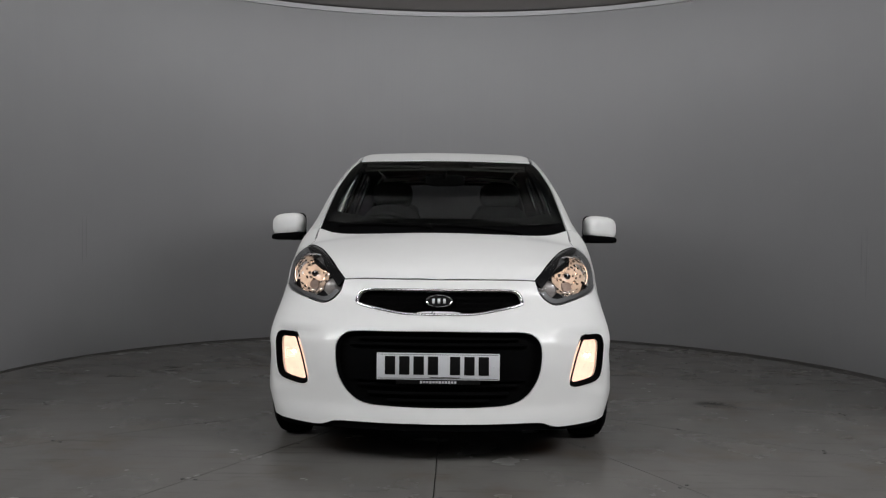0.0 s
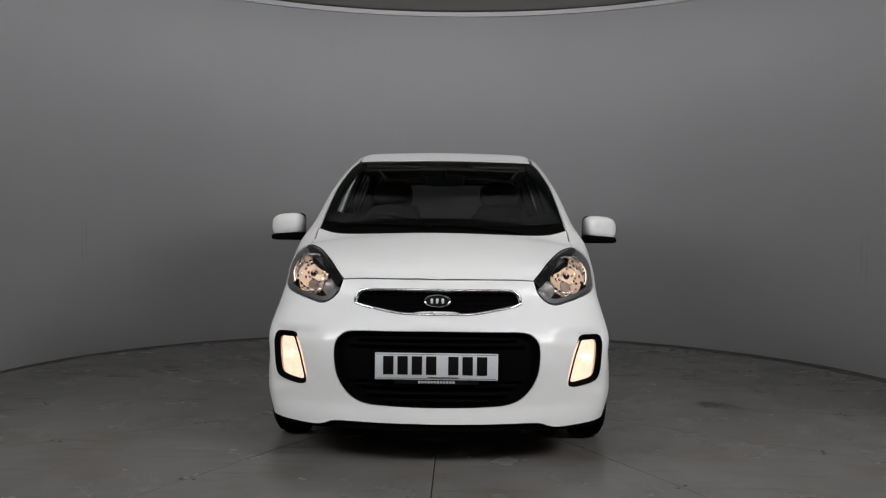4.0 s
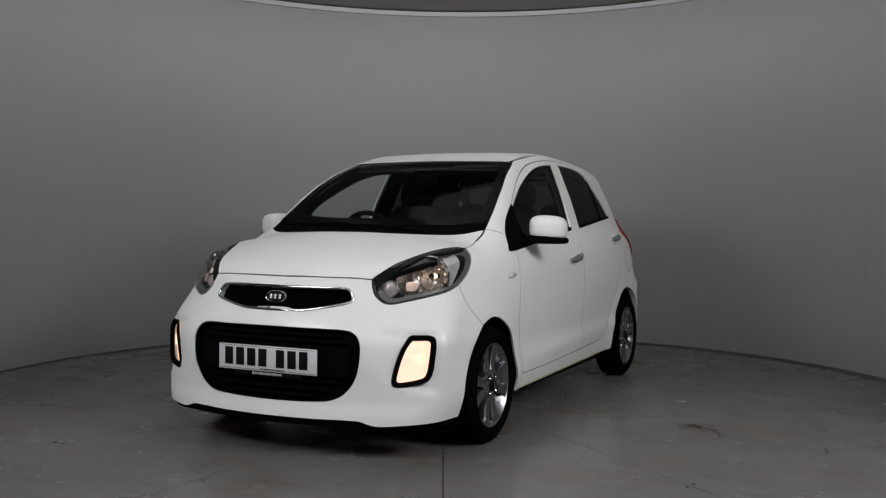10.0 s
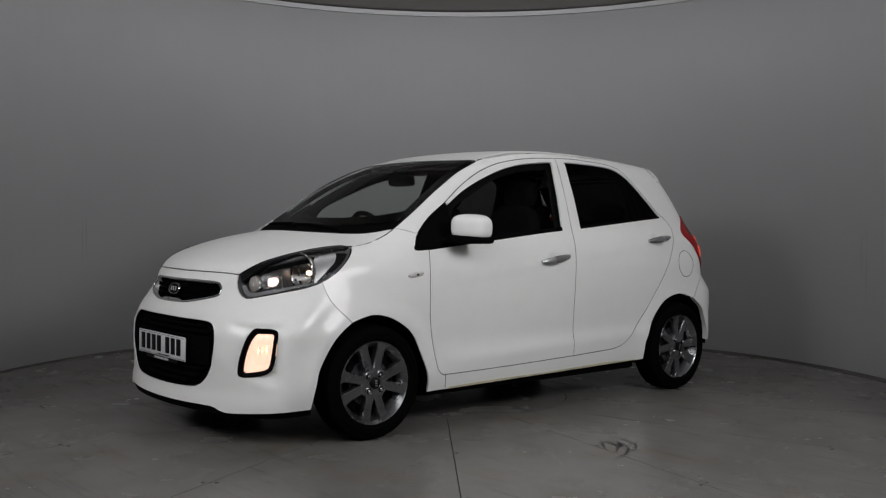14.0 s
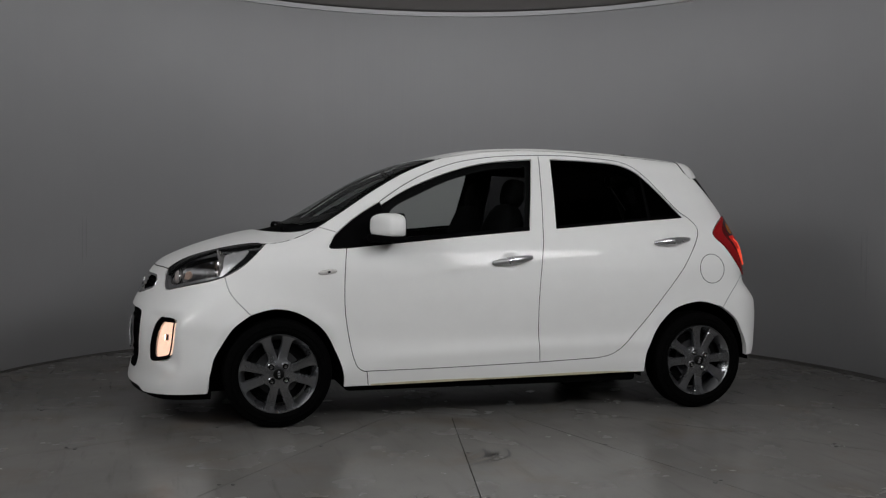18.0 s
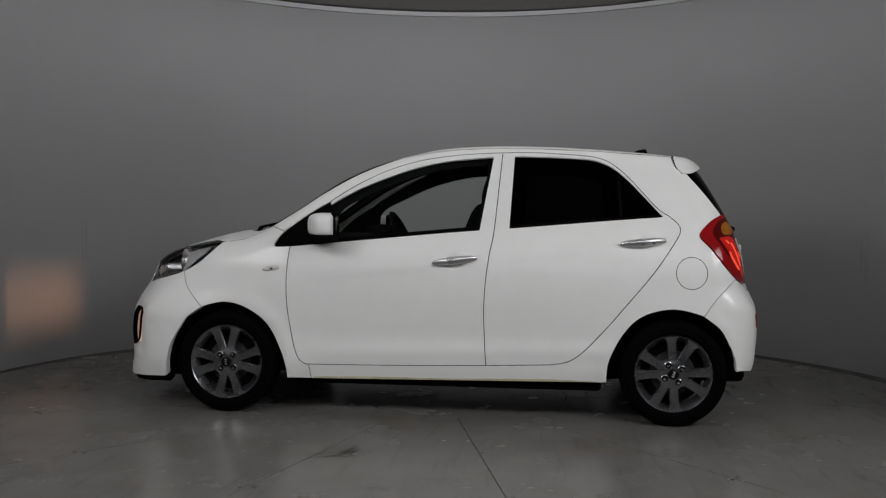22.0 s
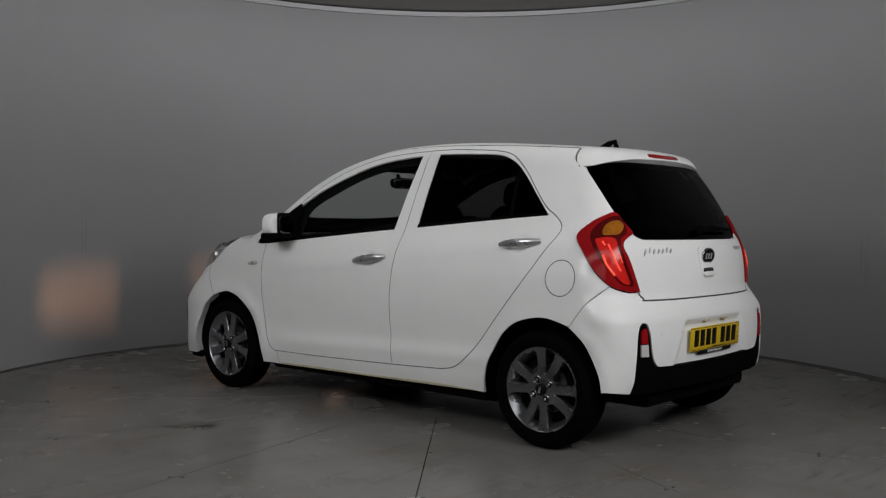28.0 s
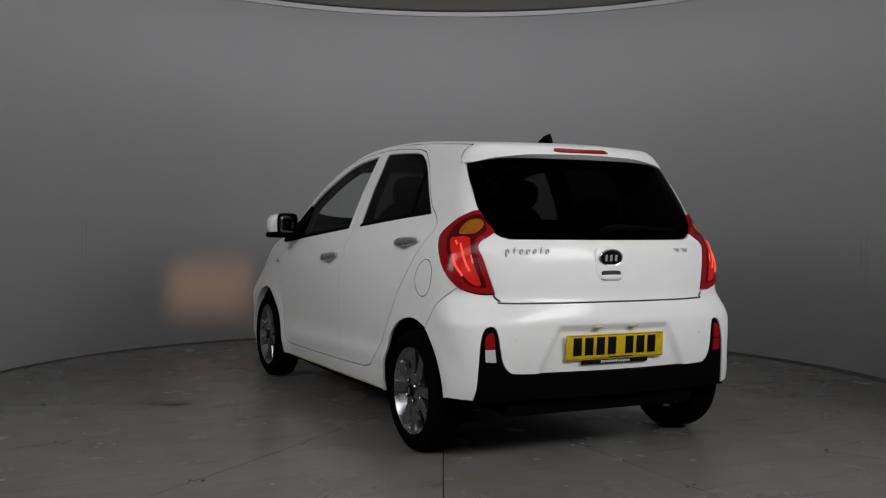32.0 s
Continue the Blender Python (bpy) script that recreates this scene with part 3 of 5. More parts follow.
def wedge(a0, a1, r0, r1, steps=8):
    bm = bmesh.new()
    gap = 0.0022
    rows = []
    for k in range(steps + 1):
        row = []
        for r, z in ((r0, -0.03), (r0, 0.0), (r1, 0.0), (r1, -0.03)):
            a = radians(a0) + gap / r + (radians(a1 - a0) - 2 * gap / r) * k / steps
            row.append(bm.verts.new((r * math.cos(a), r * math.sin(a), z)))
        rows.append(row)
    for p, q in zip(rows, rows[1:]):
        for i in range(4):
            bm.faces.new((p[i], q[i], q[(i + 1) % 4], p[(i + 1) % 4]))
    bm.faces.new(rows[0])
    bm.faces.new(rows[-1][::-1])
    bmesh.ops.recalc_face_normals(bm, faces=bm.faces)
    return bm


STEP = 360 / 14
for k in range(14):
    part("floor_plate", wedge(-90 + STEP * k, -90 + STEP * (k + 1), 0.752, 3.015), TABLE_PAINT, turntable, smooth=False, shift=False)
part("hub_plate", lathe([(0.0001, -0.03), (0.748, -0.03), (0.748, 0.0), (0.0001, 0.0)], steps=72), TABLE_PAINT, turntable, smooth=False, shift=False)
for k in range(14):
    a = radians(-90 + STEP * k)
    for r, da in ((2.28, 0.012), (2.30, -0.010), (1.55, 0.010)):
        part("bolt", lathe([(0.0001, 0.003), (0.007, 0.003), (0.009, 0.001), (0.009, -0.002)], pose(r * math.cos(a + da), r * math.sin(a + da), 0), 10), SCUFF, turntable, shift=False)


def scuff_mark(points, widths, seed):
    """A ragged, thin smear of rubber on the plates."""
    rng = random.Random(seed)
    line = spline(points, closed=False, per=10)
    n = len(line)
    bm = bmesh.new()
    for strand in range(7):
        off = (strand - 3) * 0.016 + rng.uniform(-0.006, 0.006)
        lo, hi = int(n * rng.uniform(0, 0.45)), int(n * rng.uniform(0.6, 1.0))
        last = None
        for i in range(lo, hi):
            d = line[min(i + 1, n - 1)] - line[max(i - 1, 0)]
            d /= np.hypot(*d)
            s = np.array([-d[1], d[0]])
            t = (i - lo) / max(1, hi - lo - 1)
            w = widths * math.sin(math.pi * min(1, max(0.02, t))) * rng.uniform(0.4, 1.0)
            c = line[i] + s * off * (1 + 0.6 * math.sin(3 * t + strand))
            now = [bm.verts.new((*(c - s * w), 0.0007)), bm.verts.new((*(c + s * w), 0.0007))]
            if last:
                bm.faces.new((last[0], now[0], now[1], last[1]))
            last = now
    part("rubber_scuff", bm, SCUFF, turntable, "ragged black rubber smear", smooth=False, shift=False)


scuff_mark([(1.40, -0.20), (1.48, -0.19), (1.58, -0.24), (1.66, -0.36), (1.70, -0.54)], 0.010, 3)
scuff_mark([(-2.05, 0.86), (-1.94, 0.90), (-1.80, 0.88)], 0.005, 5)
scuff_mark([(-1.42, 0.10), (-1.23, 0.02), (-1.10, 0.02)], 0.004, 8)


# ---------------------------------------------------------------- the car: outlines on the skin
F_EDGE = [(0.346, 0.908), (0.338, 0.838), (0.332, 0.719), (0.338, 0.568), (0.371, 0.387), (0.402, 0.300), (0.440, 0.272)]
SILL_F = [(0.440, 0.272), (0.854, 0.277), (1.414, 0.291)]
SILL_R = [(1.414, 0.291), (1.756, 0.304)]
B_EDGE = [(1.414, 0.291), (1.405, 0.43), (1.400, 0.58), (1.407, 0.731), (1.425, 0.88), (1.447, 1.018), (1.478, 1.430)]
R_EDGE = [(1.756, 0.304), (1.845, 0.323), (1.92, 0.375), (2.023, 0.482), (2.138, 0.62), (2.285, 0.801), (2.382, 0.944), (2.417, 1.004), (2.412, 1.045), (2.366, 1.089)]
RAIL_F = [(0.540, 1.152), (0.679, 1.244), (0.831, 1.321), (0.985, 1.374), (1.141, 1.404), (1.297, 1.421), (1.478, 1.430)]
RAIL_R = [(1.478, 1.430), (1.641, 1.432), (1.765, 1.426), (1.921, 1.415), (2.013, 1.397), (2.073, 1.366), (2.147, 1.303), (2.220, 1.223), (2.307, 1.128), (2.366, 1.089)]
BELT_F = [(0.346, 0.908), (0.694, 0.943), (1.147, 0.987), (1.366, 1.006)]
BELT_R = [(1.528, 1.018), (1.753, 1.038), (2.058, 1.065), (2.33, 1.087)]
GLASS_F = [(0.548, 1.134), (0.680, 1.213), (0.833, 1.280), (0.987, 1.335), (1.141, 1.373), (1.297, 1.393), (1.428, 1.403)]
GLASS_R = [(1.546, 1.408), (1.764, 1.403), (1.919, 1.394), (1.996, 1.380), (2.072, 1.344), (2.146, 1.282), (2.219, 1.206), (2.318, 1.098)]
SAIL = [(0.346, 0.909), (0.262, 0.908), (0.271, 0.942), (0.296, 0.981), (0.409, 1.071), (0.540, 1.152)]
ARCH_F = [(-0.346, 0.188), (-0.333, 0.288), (-0.307, 0.379), (-0.230, 0.501), (-0.139, 0.572), (-0.019, 0.600), (0.102, 0.575), (0.222, 0.492), (0.297, 0.356), (0.328, 0.266), (0.335, 0.194)]
ARCH_R = [(2.045, 0.218), (2.053, 0.319), (2.097, 0.424), (2.168, 0.525), (2.256, 0.583), (2.391, 0.608), (2.527, 0.579), (2.619, 0.505), (2.684, 0.384), (2.702, 0.293)]
LAMP = [(28.4, 0.790), (28.9, 0.737), (30.8, 0.700), (33.5, 0.686), (38.5, 0.700), (44.0, 0.718), (50.0, 0.738), (54.5, 0.762), (59.0, 0.806), (62.6, 0.862), (64.9, 0.927),
        (60.5, 0.931), (51.0, 0.916), (41.0, 0.884), (33.0, 0.838)]
SCREEN_EDGE = [(0.640, 0.215), (0.622, 0.350), (0.596, 0.519), (0.556, 0.700), (0.512, 0.885)]
TAIL_LAMP = [(42.0, 1.098), (46.2, 1.078), (50.0, 1.042), (53.5, 0.987), (52.0, 0.920), (49.1, 0.832), (45.2, 0.768), (40.5, 0.742), (36.3, 0.739),
             (37.6, 0.800), (39.5, 0.887), (41.0, 0.940), (40.4, 0.968), (38.9, 0.985), (37.2, 1.006), (39.6, 1.048)]


def flat_side(p):
    return [tuple(q) for q in np.asarray(p)[:, 1:]]


def from_top(line):
    a = np.array(line, float)
    return on_top(a[:, 0], a[:, 1])


def from_nose(line):
    a = np.array(line, float)
    return on_nose(a[:, 0], a[:, 1])


def from_tail(line):
    a = np.array(line, float)
    return on_tail(a[:, 0], a[:, 1])


def from_side(line):
    a = np.array(line, float)
    return on_side(a[:, 0], a[:, 1])


car = tagged(new("car"), "small white five-door hatchback parked on the turntable with its lights on", "car")

# outer pressings of both flanks
lamp_top = [tuple(q[:2]) for q in from_nose([(64.9, 0.927), (60.5, 0.931), (51.0, 0.916), (41.0, 0.884), (33.0, 0.838), (28.4, 0.790)])]
bonnet_side = [(0.641, 0.205), (0.644, 0.155), (0.643, 0.10)] + lamp_top
lamp_tail = flat_side(from_nose([(64.9, 0.927), (62.6, 0.862), (59.0, 0.806), (54.5, 0.762)]))
bumper_line = [lamp_tail[-1], (-0.232, 0.672), (-0.139, 0.572)]
screen_side = flat_side(from_top(SCREEN_EDGE))
ditch = flat_side(from_top([(0.505, 0.93), (0.505, 1.3), (0.505, 1.8), (0.495, 2.2), (0.480, 2.385)]))
hatch_side = flat_side(from_tail([(50.0, 1.316), (45.8, 1.210), (42.0, 1.105)]))
tail_front = flat_side(from_tail([(42.0, 1.098), (46.2, 1.078), (50.0, 1.042), (53.5, 0.987), (52.0, 0.920), (49.1, 0.832), (45.2, 0.768)]))
rear_line = [tail_front[-1], (2.612, 0.682), (2.537, 0.578)]

wing_top = flat_side(from_top([(0.640, 0.215), (0.644, 0.16), (0.644, 0.10)]))
WING = poly([(0.466, 0.193), (0.455, 0.268)], [(0.455, 0.268), (0.440, 0.272)], F_EDGE[::-1], SAIL[:4], [(0.296, 0.981), (0.307, 0.987)],
            [(0.307, 0.987), wing_top[0]], wing_top, [wing_top[-1], lamp_tail[0]], lamp_tail, bumper_line, ARCH_F[4:], [(0.335, 0.194), (0.466, 0.193)])
FRONT_DOOR = poly(BELT_F, [(1.366, 1.006), (1.428, 1.403)], GLASS_F[::-1], [(0.548, 1.134), (0.540, 1.152)], RAIL_F, B_EDGE[::-1], SILL_F[::-1], F_EDGE[::-1])
REAR_DOOR = poly([(1.546, 1.408), (1.528, 1.018)], BELT_R, [(2.33, 1.087), (2.318, 1.098)], GLASS_R[::-1])
REAR_OUTER = poly(B_EDGE, RAIL_R, R_EDGE[::-1], SILL_R[::-1])
FLANK = poly([(0.466, 0.193), (2.045, 0.218)], ARCH_R[:7], [(2.527, 0.579), (2.542, 0.577)], rear_line[::-1], tail_front[::-1], [tail_front[0], hatch_side[-1]],
             hatch_side[::-1], [hatch_side[0], (2.405, 1.352), ditch[-1]], ditch[::-1], [ditch[0], screen_side[-1]], screen_side[::-1], [screen_side[0], (0.307, 0.987)],
             SAIL[3:], RAIL_F, RAIL_R, R_EDGE[::-1], SILL_R[::-1], SILL_F[::-1], [(0.440, 0.272), (0.455, 0.268)])


def handle_cup(p):
    """Shallow round hollows behind the pull handles."""
    deep = 0
    for y, z in ((1.236, 0.842), (2.218, 0.949)):
        d = np.hypot((p[:, 1] - y) / 0.055, (p[:, 2] - z) / 0.048)
        deep = deep - 0.016 * step((1.0 - d) / 0.75)
    return deep


for side in (1, -1):
    wing = panel("front_wing", "side", WING, PAINT, car, side=side)
    panel("side_panel", "side", FLANK, PAINT, car, "white pillars, sill and rear quarter", side=side)
    door = panel("front_door", "side", FRONT_DOOR, PAINT, car, side=side, grid=0.017, dish=handle_cup)
    rear_door = panel("rear_door", "side", REAR_OUTER, PAINT, car, side=side, holes=[REAR_DOOR], grid=0.017, dish=handle_cup)
    panel("sill_grime", "side", poly([(0.48, 0.1945), (2.03, 0.2185)], [(2.03, 0.2185), (1.7, 0.226), (1.2, 0.214), (0.8, 0.212), (0.48, 0.203)]), GRIME, car, "yellowish grime along the sill", side=side, lift=0.0007, thick=0.001, gap=0, grid=0.02)
    # glazing and seals
    front_pane = poly([(0.560, 0.930), (1.368, 1.004)], [(1.368, 1.004), (1.432, 1.406)], GLASS_F[::-1], [(0.548, 1.134), (0.560, 0.930)])
    panel("window_pane", "side", front_pane, GLASS, door, "clear side window glass", side=side, lift=-0.008, thick=0.004, gap=-0.004)
    panel("window_pane", "side", REAR_DOOR, PRIVACY, rear_door, "dark tinted side window glass", side=side, lift=-0.008, thick=0.004, gap=-0.004)
    panel("belt_seal", "side", poly([(0.55, 0.929), (0.694, 0.943), (1.147, 0.987), (1.366, 1.006)], [(1.366, 1.006), (1.369, 1.026)], [(1.369, 1.026), (1.147, 1.006), (0.694, 0.962), (0.55, 0.947)]),
          BLACK, door, "black rubber window seal", side=side, lift=0.002, thick=0.012, gap=0, grid=0.02)
    panel("belt_seal", "side", poly(BELT_R, [(2.33, 1.087), (2.318, 1.098)], [(2.318, 1.098), (2.058, 1.079), (1.753, 1.053), (1.529, 1.033)]), BLACK, rear_door, "black rubber window seal",
          side=side, lift=0.001, thick=0.012, gap=0, grid=0.02)
    panel("mirror_sail", "side", poly(SAIL, [(0.540, 1.152), (0.548, 1.134)], [(0.548, 1.134), (0.566, 0.932)], [(0.566, 0.932), (0.346, 0.909)]), BLACK, door,
          "black plastic corner trim", side=side, lift=-0.001, thick=0.01)
    panel("divider_bar", "side", poly([(2.105, 1.062), (2.125, 1.064)], [(2.125, 1.064), (2.108, 1.318)], [(2.108, 1.318), (2.092, 1.33)], [(2.092, 1.33), (2.105, 1.062)]), BLACK, rear_door,
          "black window divider", side=side, lift=-0.004, thick=0.008, gap=0, grid=0.02)
    # handles, repeater and filler flap
    for owner, y, z, dz in ((door, 1.243, 0.846, 0.030), (rear_door, 2.224, 0.953, 0.022)):
        pts, rad = [], []
        for k in range(9):
            t = k / 8
            q = on_side(np.array([y - 0.115 + 0.23 * t]), np.array([z - dz / 2 + dz * t]))[0]
            bow = 0.030 * math.sin(math.pi * min(1, max(0, 0.06 + 0.88 * t))) ** 0.6
            pts.append((side * (q[0] + bow), q[1], q[2]))
            rad.append(0.004 + 0.0125 * math.sin(math.pi * (0.05 + 0.90 * t)) ** 0.6)
        part("door_handle", tube(pts, rad, 14, flat=1.3), SILVER, owner, "satin chrome pull handle")
    q = on_side(np.array([0.245]), np.array([0.787]))[0]
    rep = part("side_repeater", pillow((0.010, 0.050, 0.013), Matrix.Translation((side * q[0], q[1], q[2])) @ pose(0, 0, 0, 7, 0, 0), 2.2), WHITE_LENS, wing, "clear side indicator lens")
    part("amber_bulb", pillow((0.004, 0.010, 0.006), Matrix.Translation((side * (q[0] + 0.008), q[1] + 0.005, q[2])), 2), ALLOY_DARK, wing, "dark bulb in the indicator")

# fuel flap on the left flank only
left_flank = [o for o in car.children if o.name.startswith("side_panel")][0]
bead("filler_flap_gap", "side", ring_loop(2.472, 0.796, 0.079, 0.083, 48), 0.0022, SATIN, left_flank, "round joint of the fuel filler flap", lift=-0.0012)

# bonnet, roof, windscreen
BONNET_LIP = [(0.0, -0.597), (0.20, -0.583), (0.350, -0.553), lamp_top[-1]]
BONNET = both_halves(poly(BONNET_LIP, bonnet_side[::-1], [(0.641, 0.205), (0.5, 0.085), (0.25, -0.033), (0.0, -0.062)]))
bonnet = panel("bonnet", "top", BONNET, PAINT, car)
COWL = both_halves(poly([(0.0, -0.060), (0.25, -0.031), (0.5, 0.087), (0.640, 0.200)], [(0.640, 0.200), (0.625, 0.285)], [(0.625, 0.285), (0.45, 0.180), (0.2, 0.110), (0.0, 0.095)]))
panel("scuttle_panel", "top", COWL, BLACK, car, "black plastic scuttle below the windscreen", lift=-0.010, thick=0.02, gap=0)
SCREEN = both_halves(poly([(0.0, 0.090), (0.2, 0.105), (0.45, 0.175), (0.632, 0.268)], [(0.632, 0.268), (0.622, 0.350), (0.596, 0.519), (0.556, 0.700), (0.510, 0.885)], [(0.510, 0.885), (0.236, 0.858), (0.0, 0.852)]))
windscreen = panel("windscreen", "top", SCREEN, SCREEN_GLASS, car, "clear laminated windscreen", lift=-0.004, thick=0.005, gap=0.001)
INNER = both_halves(poly([(0.0, 0.170), (0.2, 0.185), (0.42, 0.245), (0.570, 0.330)], [(0.570, 0.330), (0.545, 0.519), (0.510, 0.690), (0.478, 0.835)], [(0.478, 0.835), (0.236, 0.815), (0.0, 0.808)]))
panel("screen_border", "top", SCREEN, SATIN, windscreen, "black printed border of the windscreen", lift=-0.0062, thick=0.001, gap=0.001, holes=[INNER], grid=0.02)
ROOF = both_halves(poly([(0.0, 0.856), (0.236, 0.862), (0.495, 0.893)], [(0.495, 0.893), (0.497, 1.3), (0.497, 1.8), (0.487, 2.2), (0.472, 2.392)], [(0.472, 2.392), (0.0, 2.412)]))
roof = panel("roof", "top", ROOF, PAINT, car, lift=-0.002)
for side in (1, -1):
    bead("roof_ditch", "top", [(0.501, 0.90), (0.501, 1.3), (0.501, 1.8), (0.491, 2.2), (0.476, 2.38)], 0.005, SATIN, roof, "black roof joint strip", side=side, lift=-0.006, closed=False)

# nose
lamp_lower = LAMP[:8]
bumper_edge = [tuple(q) for q in to_nose(from_side(bumper_line))]
arch_edge = [tuple(q) for q in to_nose(from_side(ARCH_F[:5]))][::-1]
seam = [tuple(q) for q in to_nose(from_top(BONNET_LIP))]
NOSE_SKIN = both_halves(poly(seam, [seam[-1], lamp_lower[0]], lamp_lower, [lamp_lower[-1], bumper_edge[0]], bumper_edge, arch_edge, [arch_edge[-1], (51.5, 0.182)],
                             [(51.5, 0.182), (39.0, 0.174), (31.0, 0.166), (28.0, 0.173), (24.5, 0.188), (12.0, 0.187), (0.0, 0.186)]))
GRILLE = both_halves(poly([(0.0, 0.752), (13.0, 0.752), (20.5, 0.749), (22.6, 0.735), (23.2, 0.708), (21.6, 0.686), (11.0, 0.655), (5.5, 0.650), (0.0, 0.649)]))
MOUTH = both_halves(poly([(0.0, 0.580), (12.0, 0.578), (21.5, 0.575), (24.3, 0.560), (25.6, 0.520), (25.6, 0.450), (24.6, 0.369), (22.0, 0.305), (18.0, 0.270), (10.5, 0.260), (0.0, 0.257)]))
FOG = spline([(37.4, 0.552), (40.0, 0.560), (42.8, 0.558), (44.0, 0.540), (43.8, 0.470), (43.0, 0.390), (41.5, 0.358), (37.5, 0.341), (34.4, 0.337), (33.4, 0.362), (34.9, 0.470)])
FOG_IN = pull_in(FOG * (0.0155, 1), 0.017) / (0.0155, 1)


def scoops(p):
    """Hollows that lead to the fog lamps, under a soft ledge."""
    a = np.degrees(np.arctan2(np.abs(p[:, 0]), NOSE_AXIS - p[:, 1]))
    z = p[:, 2]
    floor_z = 0.330 + 0.006 * np.clip(43 - a, 0, 20)
    return -0.014 * step((a - 27.5) / 9) * step((46.5 - a) / 3.5) * step((0.585 - z) / 0.022) * step((z - floor_z + 0.05) / 0.06)


nose = panel("front_bumper", "nose", NOSE_SKIN, PAINT, car, thick=0.045, grid=0.016, dish=scoops, holes=[GRILLE, MOUTH, FOG, FOG * (-1, 1)])

upper = panel("upper_grille", "nose", GRILLE, SATIN, car, "black honeycomb upper grille", lift=-0.028, thick=0.01, gap=-0.012)
bead("grille_frame", "nose", resample(GRILLE * (0.0155, 1), 0.012) / (0.0155, 1), 0.0062, CHROME, upper, "chrome grille surround", lift=0.001, flat=0.7)
lower = panel("lower_grille", "nose", MOUTH, SATIN, car, "black lower grille with wide slats", lift=-0.040, thick=0.01, gap=-0.012)
sleeve("mouth_liner", "nose", MOUTH, -0.003, pull_in(MOUTH * (0.0155, 1), 0.004) / (0.0155, 1), -0.041, BLACK, lower, "black inner edge of the lower grille", steps=160)
for z, w in ((0.555, 20.5), (0.525, 22.5), (0.345, 20.5), (0.310, 18.0), (0.280, 13.0)):
    bead("slat", "nose", [(a, z) for a in np.linspace(-w, w, 25)], 0.008, BLACK, lower, lift=-0.030, closed=False, flat=1.6)
panel("plate_bar", "nose", both_halves(poly([(0, 0.50), (22.8, 0.50)], [(22.8, 0.50), (22.6, 0.365)], [(22.6, 0.365), (0, 0.362)])), BLACK, lower, "black plastic plate carrier", lift=-0.024, thick=0.02, gap=0)
# grille lattice
for k in range(-13, 14):
    for z in (0.668, 0.690, 0.712, 0.734):
        a = k * 1.62 + (0.81 if z in (0.690, 0.734) else 0)
        if abs(a) < 21.2 - (0.734 - z) * 90 * (z < 0.70) and abs(a) > 2.6:
            part("lattice_cell", lathe([(0.0085, 0), (0.0105, 0), (0.0105, 0.006), (0.0085, 0.006)], Matrix.Translation(on_nose(np.array([a]), np.array([z]))[0] + np.array([0, 0.024, 0])) @ pose(0, 0, 0, 90), 6, close=True), BLACK, upper, smooth=False)
bar = spline([(-7.0, 0.648), (-5.2, 0.661), (0.0, 0.664), (5.2, 0.661), (7.0, 0.648), (0.0, 0.644)], corners=(0, 4))
panel("grille_foot", "nose", bar, SILVER, upper, "satin silver lower grille tab", lift=-0.002, thick=0.01, gap=0, grid=0.012)
panel("front_lip", "nose", both_halves(poly([(0, 0.188), (24.0, 0.190), (28.0, 0.174), (31.0, 0.166), (39.0, 0.172), (52.0, 0.180)], [(52, 0.18), (52, 0.15)],
                 [(52, 0.150), (35.0, 0.145), (24.0, 0.156), (0, 0.158)])), BLACK, car, "black plastic front lip", lift=-0.016, thick=0.05, gap=-0.004)


def badge(at, turn, w, h, parent, depth=0.006):
    """Oval chrome emblem with a dark field and three pale strokes."""
    m = Matrix.Translation(at) @ turn
    rim = part("emblem", lathe([(1.0, -0.004), (1.0, depth * 0.5), (0.94, depth), (0.86, depth * 0.6), (0.0001, depth * 0.4)], m @ Matrix.Diagonal((w, h, 1, 1)), 40), CHROME, parent, "oval chrome emblem with dark centre")
    part("emblem_field", lathe([(0.84, depth * 0.55), (0.84, depth * 0.75), (0.0001, depth * 0.8)], m @ Matrix.Diagonal((w, h, 1, 1)), 40), INK, rim)
    for x, lean in ((-0.42, 0), (-0.02, 0), (0.40, 0)):
        part("emblem_stroke", block((w * 0.19, h * 0.72, 0.003), m @ Matrix.Translation((x * w, 0, depth * 0.9)), 0.001), LAMP_SILVER, rim)


FACE_FRONT = pose(0, 0, 0, 90)
FACE_BACK = pose(0, 0, 0, 90, 0, 180)
badge((0, -0.655, 0.706), FACE_FRONT @ pose(0, 0, 0, -12), 0.058, 0.029, upper)


